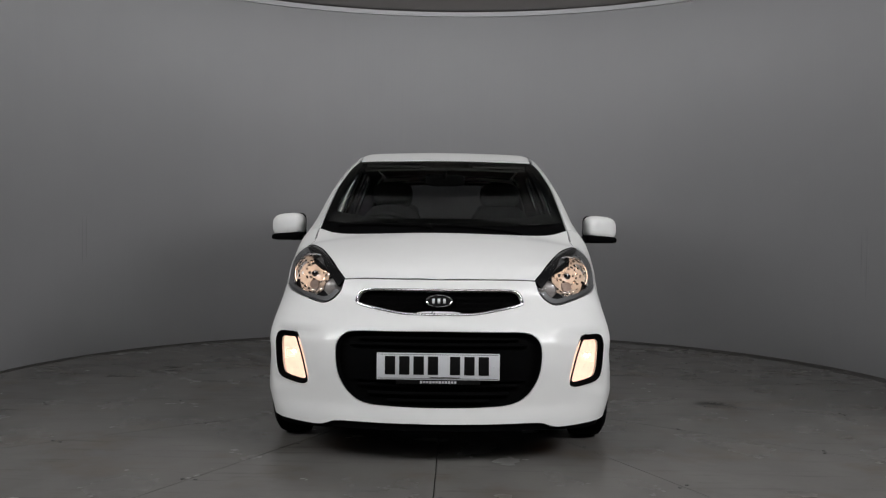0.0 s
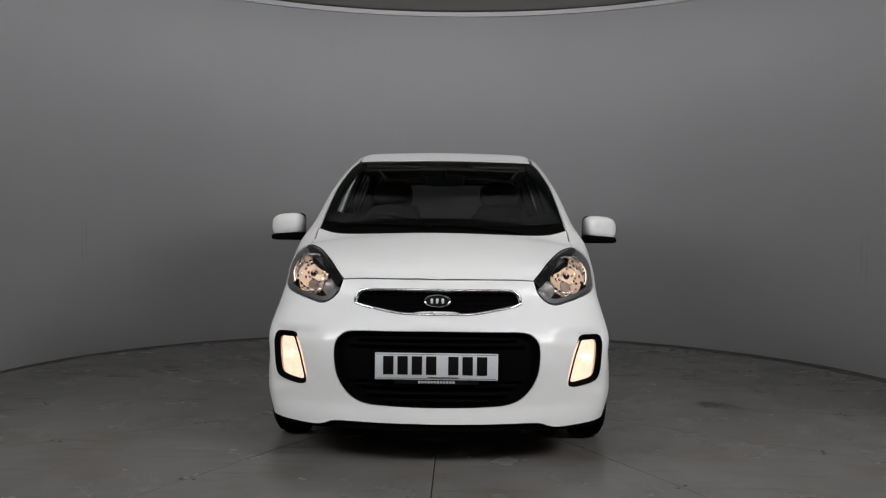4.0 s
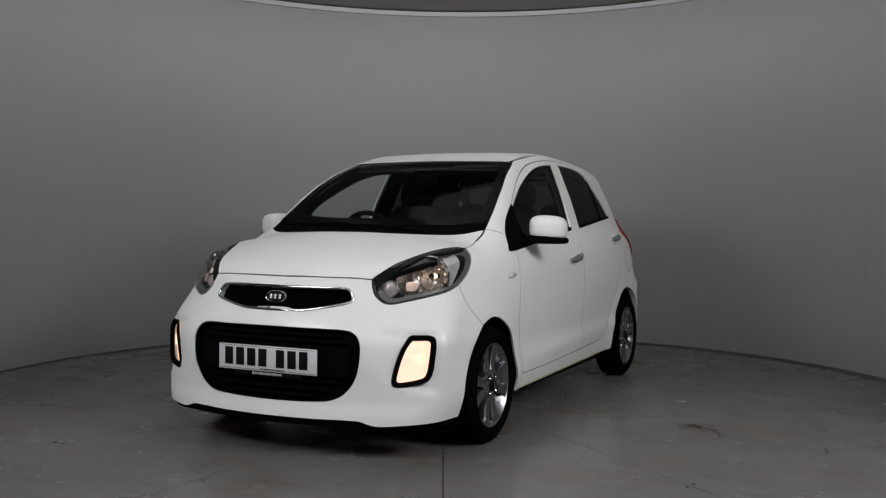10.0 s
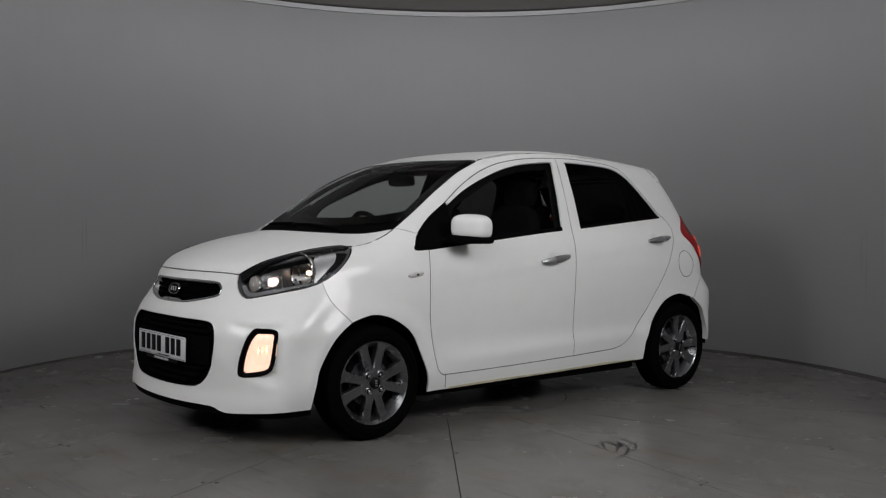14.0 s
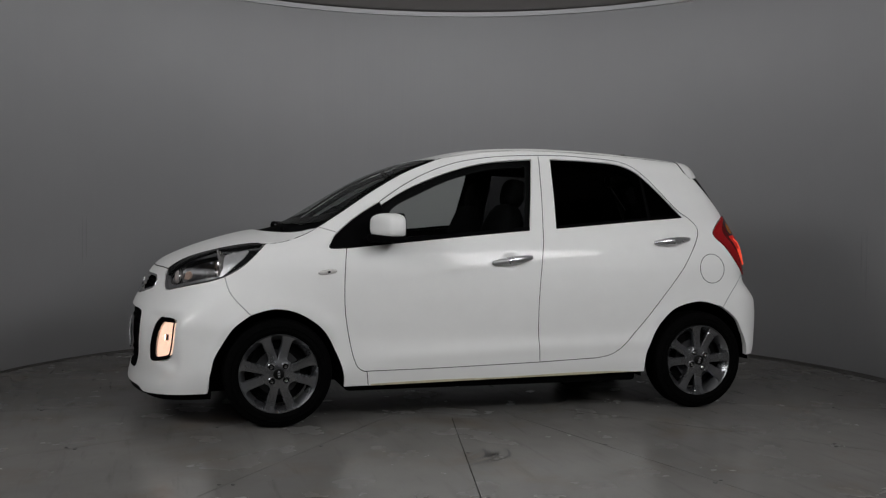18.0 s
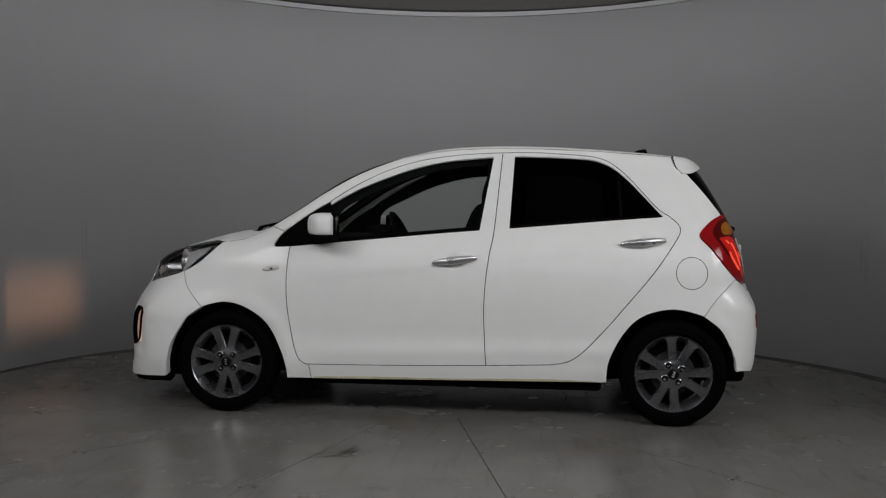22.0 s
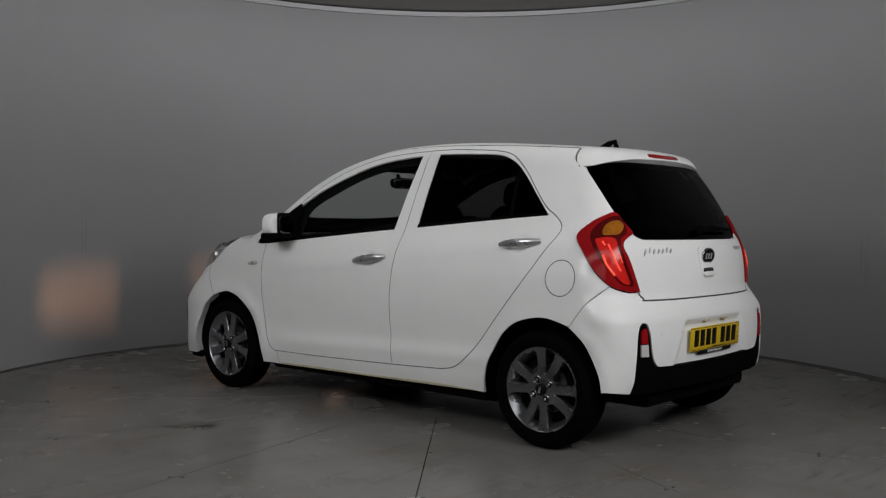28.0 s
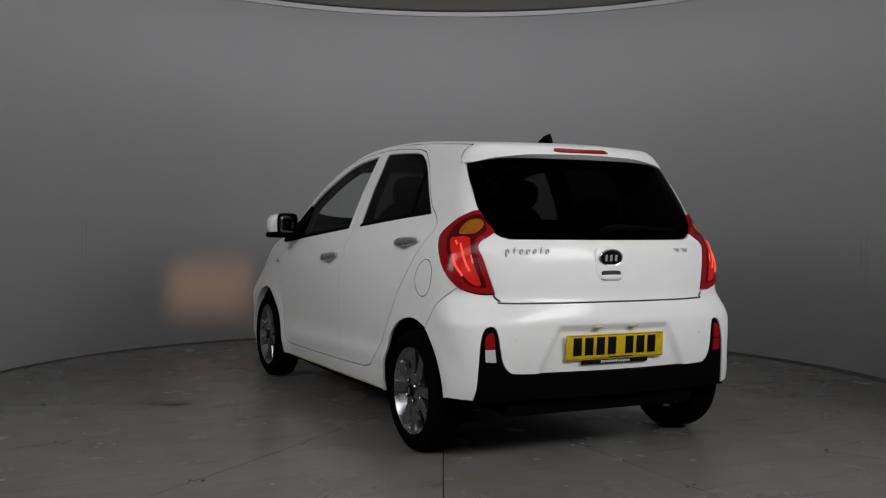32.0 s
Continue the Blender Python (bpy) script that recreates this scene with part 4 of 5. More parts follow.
def number_plate(at, turn, face, parent):
    m = Matrix.Translation(at) @ turn
    plate = part("number_plate", block((0.524, 0.114, 0.006), m, 0.003), face, parent, "number plate with black characters")
    x = -0.205
    for k in range(7):
        if k == 4:
            x += 0.033
        part("character_bar", block((0.044, 0.079, 0.002), m @ Matrix.Translation((x, 0.004, 0.0042)), 0.0006), INK, plate)
        x += 0.061
    for s in (1, -1):
        part("edge_line", block((0.512, 0.0016, 0.001), m @ Matrix.Translation((0, s * 0.051, 0.0036))), INK, plate)
    part("maker_line", block((0.13, 0.0035, 0.001), m @ Matrix.Translation((0.03, -0.047, 0.0038))), INK, plate)
    foot = part("plate_foot", block((0.36, 0.022, 0.004), m @ Matrix.Translation((0.0, -0.066, -0.001)), 0.002), INK, plate, "black strip below the plate")
    for k in range(12):
        part("writing_bar", block((0.0095, 0.009 if k % 3 else 0.012, 0.001), m @ Matrix.Translation((-0.072 + k * 0.0132, -0.067, 0.0018))), PALE_INK, plate)
    for s in (1, -1):
        part("screw_cap", lathe([(0.0001, 0.0055), (0.005, 0.005), (0.006, 0.003)], m @ Matrix.Translation((s * 0.238, 0.0, 0)), 12), face, plate)
    return plate


number_plate((0, -0.722, 0.433), FACE_FRONT, PLATE_WHITE, lower)

# headlamps and fog lamps
def on_front(x, z):
    """Skin points straight ahead of (x, z)."""
    return np.stack([x, 0.2 - bisect(lambda q: body(x, 0.2 - q, z), 0 * x, 0 * x + 1.2), z], -1)


def front_hole(x, z, r, within):
    """A round opening seen from the front, kept inside the lamp's outline."""
    t = np.linspace(0, 2 * math.pi, 40, endpoint=False)
    lean = np.zeros((40, 3))
    for _ in range(4):
        p = on_front(x + r * np.cos(t) + lean[:, 0], z + r * np.sin(t) + lean[:, 2])
        lean = 0.029 * skin_normal(p)
    loop = to_nose(p)
    mid = to_nose(on_front(np.array([x]), np.array([z])))[0]
    for _ in range(30):
        bad = ~inside(loop, within)
        loop[bad] = mid + (loop[bad] - mid) * 0.97
    return loop


LOOP = spline(LAMP, corners=(10,))
INNER_LOOP = pull_in(LOOP * (0.0155, 1), 0.013) / (0.0155, 1)
BOWLS = ((0.593, -0.288, 0.799, 0.094, 0.075, "main_reflector"), (0.480, -0.470, 0.745, 0.042, 0.036, "indicator_reflector"))
SLIT_W, SLIT_H = 0.0138, 0.0064
for side in (1, -1):
    openings = [front_hole(x, z, r, INNER_LOOP) for x, y, z, r, d, n in BOWLS]
    house = panel("headlamp", "nose", INNER_LOOP, LAMP_DARK, car, "headlamp with dark bezel and chrome bowls, switched on", side=side, lift=-0.030, thick=0.02, gap=-0.004, grid=0.014, holes=openings)
    sleeve("lamp_frame", "nose", pull_in(LOOP * (0.0155, 1), 0.0015) / (0.0155, 1), -0.003, INNER_LOOP, -0.028, LAMP_GREY, house, "grey sloped edge of the lamp", side=side, steps=120)
    panel("lamp_lens", "nose", LOOP, CLEAR, house, "clear polycarbonate lens", side=side, lift=0.002, thick=0.003, gap=0.0015).visible_shadow = False
    panel("lamp_brow", "nose", poly([(28.8, 0.788), (33.0, 0.8355), (41.0, 0.8815), (51.0, 0.9115), (60.0, 0.928), (64.0, 0.923)], [(64.0, 0.923), (59.0, 0.918), (55.0, 0.909), (48.0, 0.899), (43.0, 0.882), (38.0, 0.850), (33.4, 0.803), (30.0, 0.758)], [(30.0, 0.758), (28.8, 0.788)]),
          LAMP_DARK, house, "black band along the lamp's upper edge", side=side, lift=-0.004, thick=0.016, gap=0, grid=0.012)
    panel("lamp_apron", "nose", poly([(29.8, 0.742), (31.4, 0.710), (33.8, 0.697), (38.5, 0.710), (44.0, 0.728), (50.0, 0.748), (53.5, 0.764)], [(53.5, 0.764), (50.0, 0.759), (46.0, 0.747), (42.0, 0.735), (38.5, 0.726), (35.0, 0.716), (32.6, 0.724), (31.2, 0.748)], [(31.2, 0.748), (29.8, 0.742)]),
          LAMP_GREY, house, "grey ledge along the lamp's lower edge", side=side, lift=-0.012, thick=0.010, gap=0, grid=0.010)
    # warm tab between the bowls stands for bulb light on the shroud
    panel("bulb_reflection", "nose", spline([(38.3, 0.787), (40.6, 0.790), (41.5, 0.770), (40.6, 0.750), (38.2, 0.748), (38.0, 0.768)], corners=(0, 4)), BULB_SHINE, house,
          "warm patch painted as the bulb's reflection between the bowls", side=side, lift=-0.024, thick=0.006, gap=0, grid=0.010)
    panel("side_reflector", "nose", spline([(51.6, 0.892), (55.0, 0.906), (58.8, 0.912), (58.8, 0.870), (57.0, 0.833), (54.6, 0.790), (52.6, 0.766), (52.9, 0.82)]), LAMP_SILVER, house,
          "satin silver panel in the lamp's tip", side=side, lift=-0.024, thick=0.01, gap=0, grid=0.012)
    for (x, y, z, r, deep, name), loop in zip(BOWLS, openings):
        m = Matrix.Translation((x * side, y, z)) @ FACE_FRONT
        part(name, lathe([(r * 1.04, 0.002), (r * 1.01, 0.004), (r, 0.0)] + [(r * math.sqrt(1 - t), -deep * t) for t in np.linspace(0.1, 0.99, 10)], m, 40), LAMP_BOWL, house, "chrome reflector bowl")
        part("bowl_rim", lathe([(r * 0.945, 0.004), (r * 0.97, 0.008), (r * 0.995, 0.004), (r * 0.97, 0.000)], m, 48, close=True), CHROME, house, "bright rim of the bowl")
        mouth = on_nose(loop[:, 0], loop[:, 1])
        mouth = (mouth - skin_normal(mouth) * 0.029) * (side, 1, 1)
        t = np.linspace(0, 2 * math.pi, 40, endpoint=False)
        foot = np.stack([(x + 1.02 * r * np.cos(t)) * side, np.maximum(y, mouth[:, 1]) * 0 + np.maximum(y, mouth[:, 1] + 0.001), z + 1.02 * r * np.sin(t)], -1)
        mesh_object("shroud", np.vstack([mouth, foot]), [(k, (k + 1) % 40, 40 + (k + 1) % 40, 40 + k) for k in range(40)], SHROUD, house, "dull metal shroud round the bowl")
        if r > 0.05:
            part("bulb", pillow((0.011, 0.011, 0.020), m @ Matrix.Translation((0, 0.0, -0.036)), 2, 8, 12), BULB, house, "lit halogen bulb")
            part("bulb_shield", lathe([(0.0001, 0.000), (0.013, -0.002), (0.015, -0.008), (0.013, -0.012)], m, 20), CHROME, house)
            rng = random.Random(4)
            for ring, (rr0, count) in enumerate(((0.34, 10), (0.50, 15), (0.66, 20), (0.81, 24), (0.92, 28))):
                for k in range(count):
                    ang, rr = 2 * math.pi * (k + 0.5 * (ring % 2)) / count, r * rr0
                    dd = -deep * (1 - (rr / r) ** 2) + 0.003
                    spot = m @ pose(0, 0, 0, 0, 0, math.degrees(ang)) @ Matrix.Translation((rr, 0, dd)) @ pose(0, 0, 0, rng.uniform(-30, 30), rng.uniform(-34, 34) - 48 * rr0, 0)
                    if rng.random() < 0.72:
                        part("facet", block((r * rng.uniform(0.07, 0.13), 2 * math.pi * rr / count * rng.uniform(0.5, 0.8), 0.003), spot, 0.001, 1), FACET, house, smooth=False)
        else:
            part("indicator_bulb", pillow((0.008, 0.008, 0.012), m @ Matrix.Translation((0, 0, -0.016)), 2, 8, 12), AMBER, house, "amber indicator bulb")
            part("indicator_dome", lathe([(0.0405, 0.008), (0.037, 0.020), (0.025, 0.028), (0.0001, 0.032)], m, 32), LAMP_DOME, house, "milky domed indicator cover")
    # a sloped black bezel leads to the recessed, glowing fog lamp
    cup = sleeve("fog_lamp", "nose", pull_in(FOG * (0.0155, 1), 0.001) / (0.0155, 1), -0.002, FOG_IN, -0.022, BLACK, car, "fog lamp in a black bezel, switched on", side=side)
    bead("bezel_edge", "nose", pull_in(FOG * (0.0155, 1), 0.003) / (0.0155, 1), 0.004, BLACK, cup, side=side, lift=-0.003)
    panel("fog_lens", "nose", FOG_IN, CLEAR, cup, "clear fog lamp lens", side=side, lift=-0.020, thick=0.002, gap=-0.002, grid=0.012).visible_shadow = False
    slot = spline([(38.05, 0.480), (41.75, 0.481), (41.75, 0.438), (38.05, 0.437)], corners=(0, 1, 2, 3))
    panel("fog_reflector", "nose", FOG_IN, FOG_GLOW, cup, "glowing warm fog lamp reflector", side=side, lift=-0.034, thick=0.004, gap=-0.006, grid=0.012, holes=[slot])
    # an added filament in a small box whose slit shapes the beam; all parts emit
    q = on_nose(np.array([39.9]), np.array([0.459]))[0]
    q = q - 0.041 * skin_normal(q[None])[0]
    bm = bmesh.new()
    for s in (1, -1):
        wide = 0.016 if s > 0 else 0.050
        block((wide, 0.002, 0.044), pose((q[0] + s * (SLIT_W + wide / 2)) * side, q[1] + 0.020, q[2]), bm=bm)
        block((2 * SLIT_W, 0.002, 0.0154), pose(q[0] * side, q[1] + 0.020, q[2] + s * (SLIT_H + 0.0077)), bm=bm)
    part("beam_mask", bm, FOG_GLOW, cup, "added beam mask, glowing by itself", smooth=False)
    bm = bmesh.new()
    for s in (1, -1):
        block((0.002, 0.020, 0.048), pose((q[0] + s * 0.0300) * side, q[1] + 0.011, q[2]), bm=bm)
        block((0.061, 0.020, 0.002), pose(q[0] * side, q[1] + 0.011, q[2] + s * 0.0235), bm=bm)
    part("lamp_collar", bm, FOG_GLOW, cup, "added collar, glowing by itself, that closes the gap", smooth=False)
    bm = bmesh.new()
    for s in (1, -1):
        block((0.002, 0.060, 0.048), pose((q[0] + s * 0.0300) * side, q[1] + 0.046, q[2]), bm=bm)
        block((0.062, 0.060, 0.002), pose(q[0] * side, q[1] + 0.046, q[2] + s * 0.0225), bm=bm)
    block((0.061, 0.002, 0.048), pose(q[0] * side, q[1] + 0.075, q[2]), bm=bm)
    part("lamp_box", bm, FOG_WALL, cup, "added beam box with walls that glow by themselves", smooth=False)
    part("filament", lathe([(0.0001, 0.001), (0.0045, 0.0), (0.0045, -0.001)], Matrix.Translation(((q[0] - 0.0005) * side, q[1] + 0.062, q[2])) @ FACE_FRONT, 16), BEAM, cup, "bright lamp filament")

# dark joints between the pressings
JOINT = dict(radius=0.0027, mat=SATIN, lift=-0.0030, closed=False)
for side in (1, -1):
    for line in (F_EDGE, SILL_F, SILL_R, B_EDGE, R_EDGE, RAIL_F, RAIL_R, [(0.455, 0.268), (0.466, 0.193)]):
        bead("panel_joint", "side", spline(line, closed=False) if len(line) > 2 else line, parent=car, side=side, **JOINT)
    for line in (bumper_line, rear_line):
        bead("panel_joint", "side", spline(line, closed=False), 0.0032, JOINT_GREY, car, side=side, lift=-0.0014, closed=False)
    bead("panel_joint", "top", spline(bonnet_side, closed=False), parent=car, side=side, **JOINT)
bead("panel_joint", "nose", spline([(-a, z) for a, z in seam[:0:-1]] + seam, closed=False), parent=car, **JOINT)
bead("panel_joint", "tail", spline([(-36.2, 0.725), (-35.0, 0.7105), (-32.0, 0.6995), (0, 0.6995), (32.0, 0.6995), (35.0, 0.7105), (36.2, 0.725)], closed=False), 0.0027, ALLOY_DARK, car, lift=-0.0022, closed=False)


# tail
GATE = both_halves(poly([(0.0, 0.976), (30.5, 0.977), (33.5, 0.980), (35.6, 0.990), (37.2, 1.006)], TAIL_LAMP[8:15][::-1], [(36.3, 0.739), (36.2, 0.728), (34.9, 0.712), (32.0, 0.701), (0.0, 0.701)]))
gate = panel("tailgate", "tail", GATE, PAINT, car, thick=0.02)
BACKLIGHT = both_halves(poly([(0.0, 1.372), (20.0, 1.366), (36.0, 1.350), (50.0, 1.322)], [(50.0, 1.322), (45.8, 1.210), (42.0, 1.105)], [(42.0, 1.105), (39.6, 1.050), (37.2, 1.008), (35.0, 0.990), (32.0, 0.980), (0.0, 0.978)]))
backlight = panel("rear_window", "tail", BACKLIGHT, PRIVACY, gate, "dark tinted rear window", lift=-0.004, thick=0.005, gap=0.001)
BACK_IN = both_halves(poly([(0.0, 1.330), (30.0, 1.318), (40.5, 1.285), (41.0, 1.24)], [(41.0, 1.24), (37.5, 1.12), (34.5, 1.07), (29.0, 1.055), (0.0, 1.05)]))
panel("window_border", "tail", BACKLIGHT, SATIN, backlight, "black printed border of the rear window", lift=-0.0062, thick=0.001, gap=0.001, holes=[BACK_IN])


# roof spoiler, flush with roof and flanks
def wing_seam():
    top = from_top([(0.0, 2.416), (0.25, 2.413), (0.40, 2.405), (0.462, 2.397)])
    flank = from_side([(2.396, 1.400), (2.400, 1.376), (2.412, 1.346), (2.436, 1.318)])
    return [tuple(q) for q in to_wing(np.vstack([top, flank]))]


WING_SEAM = wing_seam()
WING_EDGE = [WING_SEAM[-1]] + [tuple(q) for q in to_wing(np.array([(0.510, 2.470, 1.322), (0.492, 2.502, 1.330), (0.42, 2.530, 1.345), (0.25, 2.570, 1.363), (0.0, 2.590, 1.370)]))]
spoiler = panel("roof_spoiler", "wing", both_halves(poly(WING_SEAM, WING_EDGE)), PAINT, gate, "white roof spoiler over the rear window", gap=0.0015, grid=0.014, thick=0.05)
bead("spoiler_joint", "wing", spline([(-a, b) for a, b in WING_SEAM[:0:-1]] + WING_SEAM, closed=False), 0.0026, SATIN, spoiler, "dark joint of the spoiler", lift=-0.0035, closed=False)
panel("brake_light", "wing", spline([(-17.5, 0.071), (-15.5, 0.0815), (0, 0.0825), (15.5, 0.0815), (17.5, 0.071), (16.0, 0.0600), (0, 0.0595), (-16.0, 0.0600)]), RED, spoiler, "red high-level brake light", lift=0.002, thick=0.01, gap=0, grid=0.01)

# tail lamps, their lit bars and amber indicators
for side in (1, -1):
    LOOP = spline(TAIL_LAMP, corners=(8,))
    lens = panel("tail_lamp", "tail", LOOP, RED, car, "red tail lamp, lit", side=side, lift=0.010, thick=0.03, gap=0.001, grid=0.016)
    panel("dark_bezel", "tail", spline([(41.2, 1.080), (45.0, 1.066), (48.8, 1.018), (49.8, 0.973), (48.4, 0.904), (46.0, 0.842), (43.0, 0.782), (40.0, 0.766), (38.6, 0.775), (40.0, 0.842), (41.8, 0.930), (41.6, 0.975), (39.4, 1.005), (39.8, 1.045)]), RED_DARK, lens,
          "dark surround inside the lamp", side=side, lift=0.0108, thick=0.004, gap=0, grid=0.014)
    panel("indicator_lens", "tail", spline([(44.6, 1.046), (42.4, 1.058), (40.8, 1.052), (40.2, 1.030), (42.0, 0.998), (44.4, 0.992), (46.4, 0.994), (46.0, 1.022)]), AMBER, lens, "amber indicator section", side=side, lift=0.0118, thick=0.004, gap=0, grid=0.012)
    panel("lit_lens", "tail", spline([(43.6, 0.978), (48.0, 0.975), (48.4, 0.955), (47.0, 0.895), (44.8, 0.835), (42.2, 0.785), (40.0, 0.775), (40.2, 0.800), (41.6, 0.860), (42.8, 0.930)]), RED_LIT, lens, "glowing red section", side=side, lift=0.0118, thick=0.004, gap=0, grid=0.014)
    for line, rad in (([(47.0, 0.905), (46.4, 0.870), (45.4, 0.842), (44.2, 0.815)], 0.0052), ([(45.4, 0.950), (44.6, 0.915), (43.8, 0.875), (42.6, 0.835)], 0.0042), ([(46.8, 0.962), (46.2, 0.945)], 0.004), ([(42.6, 0.905), (42.0, 0.870)], 0.003)):
        bead("light_tube", "tail", spline(line, closed=False) if len(line) > 2 else line, rad, RED_BAR, lens, "bright red light tube", side=side, lift=0.0125, closed=False)

# rear bumper
rear_edge = [tuple(q) for q in to_tail(from_side(rear_line))]
arch_back = [tuple(q) for q in to_tail(from_side(ARCH_R[6:]))]
VALANCE_TOP = [(40.4, 0.288), (39.4, 0.345), (38.9, 0.450), (38.5, 0.550), (37.6, 0.596), (35.8, 0.600), (34.7, 0.554), (33.8, 0.458), (32.2, 0.410), (29.5, 0.398), (16.9, 0.394), (0.0, 0.392)]
REAR_SKIN = both_halves(poly([(0.0, 0.698), (32.0, 0.698), (35.1, 0.709), (36.4, 0.726), (36.6, 0.737)], [(36.6, 0.737), (40.5, 0.739), (45.0, 0.764)], [(45.0, 0.764), rear_edge[0]], rear_edge,
                             [rear_edge[-1], arch_back[0]], arch_back, [arch_back[-1], (46.0, 0.296), (40.4, 0.288)], VALANCE_TOP))


def plate_hollow(p):
    x, z = np.abs(p[:, 0]), p[:, 2]
    edge = 0.30 + 0.10 * (0.6 - z) / 0.2
    return -0.020 * step((edge - x) / 0.035) * step((0.600 - z) / 0.022) * (p[:, 1] > 2.7)


rear = panel("rear_bumper", "tail", REAR_SKIN, PAINT, car, thick=0.03, grid=0.016, dish=plate_hollow)
VALANCE = both_halves(poly(VALANCE_TOP[::-1], [(40.4, 0.288), (36.0, 0.278), (20.0, 0.282), (0.0, 0.276)]))
valance = panel("rear_valance", "tail", VALANCE, BLACK, car, "black plastic lower rear bumper", lift=-0.004, thick=0.06, gap=0.001, grid=0.022)
for side in (1, -1):
    red_fog = spline([(35.9, 0.575), (37.0, 0.574), (37.7, 0.555), (37.7, 0.512), (35.5, 0.512)], corners=(3, 4))
    panel("fog_lens", "tail", red_fog, RED, valance, "red rear fog lens", side=side, lift=0.004, thick=0.02, gap=0, grid=0.012)
    low = spline([(35.5, 0.508), (37.7, 0.508), (37.6, 0.455), (35.2, 0.453)], corners=(0, 1, 2, 3))
    if side > 0:
        panel("reversing_lens", "tail", low, WHITE_LENS, valance, "clear reversing lens", side=side, lift=0.004, thick=0.02, gap=0, grid=0.012)
    else:
        panel("fog_lens", "tail", low, RED, valance, "red lower reflector", side=side, lift=0.004, thick=0.02, gap=0, grid=0.012)
    for a in (30.5, 21.3):
        q = on_tail(np.array([a]), np.array([0.545]))[0]
        part("parking_sensor", lathe([(0.0001, 0.001), (0.009, 0.001), (0.0105, -0.002)], Matrix.Translation((q[0] * side, q[1], q[2])) @ pose(0, 0, 0, 90, 0, 180 - side * 18), 16), PAINT, rear, "small round parking sensor")
    part("plate_light", pillow((0.022, 0.012, 0.004), pose(0.095 * side, 2.872, 0.590), 4, 8, 12), PLATE_GLOW, rear, "small lit plate lamp")
number_plate((0, 2.871, 0.503), FACE_BACK @ pose(0, 0, 0, 3), PLATE_YELLOW, rear)

# badge, handle recess and script on the tailgate
plinth = part("gate_handle", pillow((0.078, 0.012, 0.080), pose(0, 2.812, 0.866, 8), 4), PAINT, gate, "white recessed tailgate handle")
# dark pad in place of a hollow: its colour is the slot's shade
part("handle_slot_shade", pillow((0.052, 0.010, 0.014), pose(0, 2.825, 0.824), 5), ALLOY_DARK, plinth, "dark pad standing for the shaded grip slot")
part("handle_lip", pillow((0.056, 0.008, 0.012), pose(0, 2.832, 0.808), 4), PAINT, plinth)
badge((0, 2.824, 0.895), FACE_BACK @ pose(0, 0, 0, 8), 0.064, 0.040, plinth)
for k, (w, h, dz) in enumerate(((0.020, 0.040, -0.007), (0.007, 0.034, 0.002), (0.021, 0.025, 0), (0.022, 0.025, 0), (0.021, 0.025, 0), (0.010, 0.034, 0.003), (0.022, 0.025, 0))):
    a = 33.4 - k * 1.95
    q = on_tail(np.array([a]), np.array([0.922 + dz]))[0]
    part("model_script", lathe([(w * 0.5, 0), (w * 0.55, 0.004), (w * 0.26, 0.005), (w * 0.24, 0.001)], Matrix.Translation(q) @ FACE_BACK @ pose(0, 0, 0, 8, 14) @ Matrix.Diagonal((1, h / w, 1, 1)), 14), LAMP_SILVER, gate, "chrome script stroke")
for a, w in ((-28.0, 0.034), (-31.0, 0.050)):
    q = on_tail(np.array([a]), np.array([0.927]))[0]
    part("trim_badge", block((w, 0.018, 0.003), Matrix.Translation(q) @ FACE_BACK @ pose(0, 0, 0, 8, -14), 0.001), LAMP_SILVER, gate, "small chrome trim badge")

# rear wiper and aerial
q0, q1, q2 = (on_tail(np.array([a]), np.array([z]))[0] for a, z in ((1.0, 1.012), (-6.0, 1.034), (-29.0, 1.022)))
part("rear_wiper", tube([q0 + (0, 0.012, 0), q0 + (0, 0.026, 0.01), q1 + (0, 0.026, 0), (q1 + q2) / 2 + (0, 0.040, 0), q2 + (0, 0.024, 0)], [0.020, 0.019, 0.014, 0.010, 0.006], 10), BLACK, gate, "black rear wiper arm")
part("aerial", tube([(0.0, 2.21, 1.444), (0.0, 2.25, 1.470), (0.0, 2.285, 1.482), (0.0, 2.295, 1.442)], [0.022, 0.016, 0.012, 0.016], 10), BLACK, roof, "small black shark-fin aerial")


# ---------------------------------------------------------------- wheels
VEE = curve((0.03, 0.0), (0.074, 0.0), (0.0785, 0.0015), (0.105, 0.0095), (0.14, 0.0190), (0.176, 0.0275), (0.185, 0.0270), (0.190, 0.0235), (0.196, 0.012))
WIDE = curve((0.03, 0.0), (0.0785, 0.0), (0.081, 0.0100), (0.085, 0.0165), (0.092, 0.0210), (0.105, 0.0265), (0.14, 0.0430), (0.16, 0.0510), (0.176, 0.0555), (0.185, 0.0545), (0.190, 0.0480), (0.196, 0.030))
DISH = curve((0.02, -0.010), (0.05, -0.012), (0.075, -0.017), (0.11, -0.020), (0.15, -0.018), (0.195, -0.013))


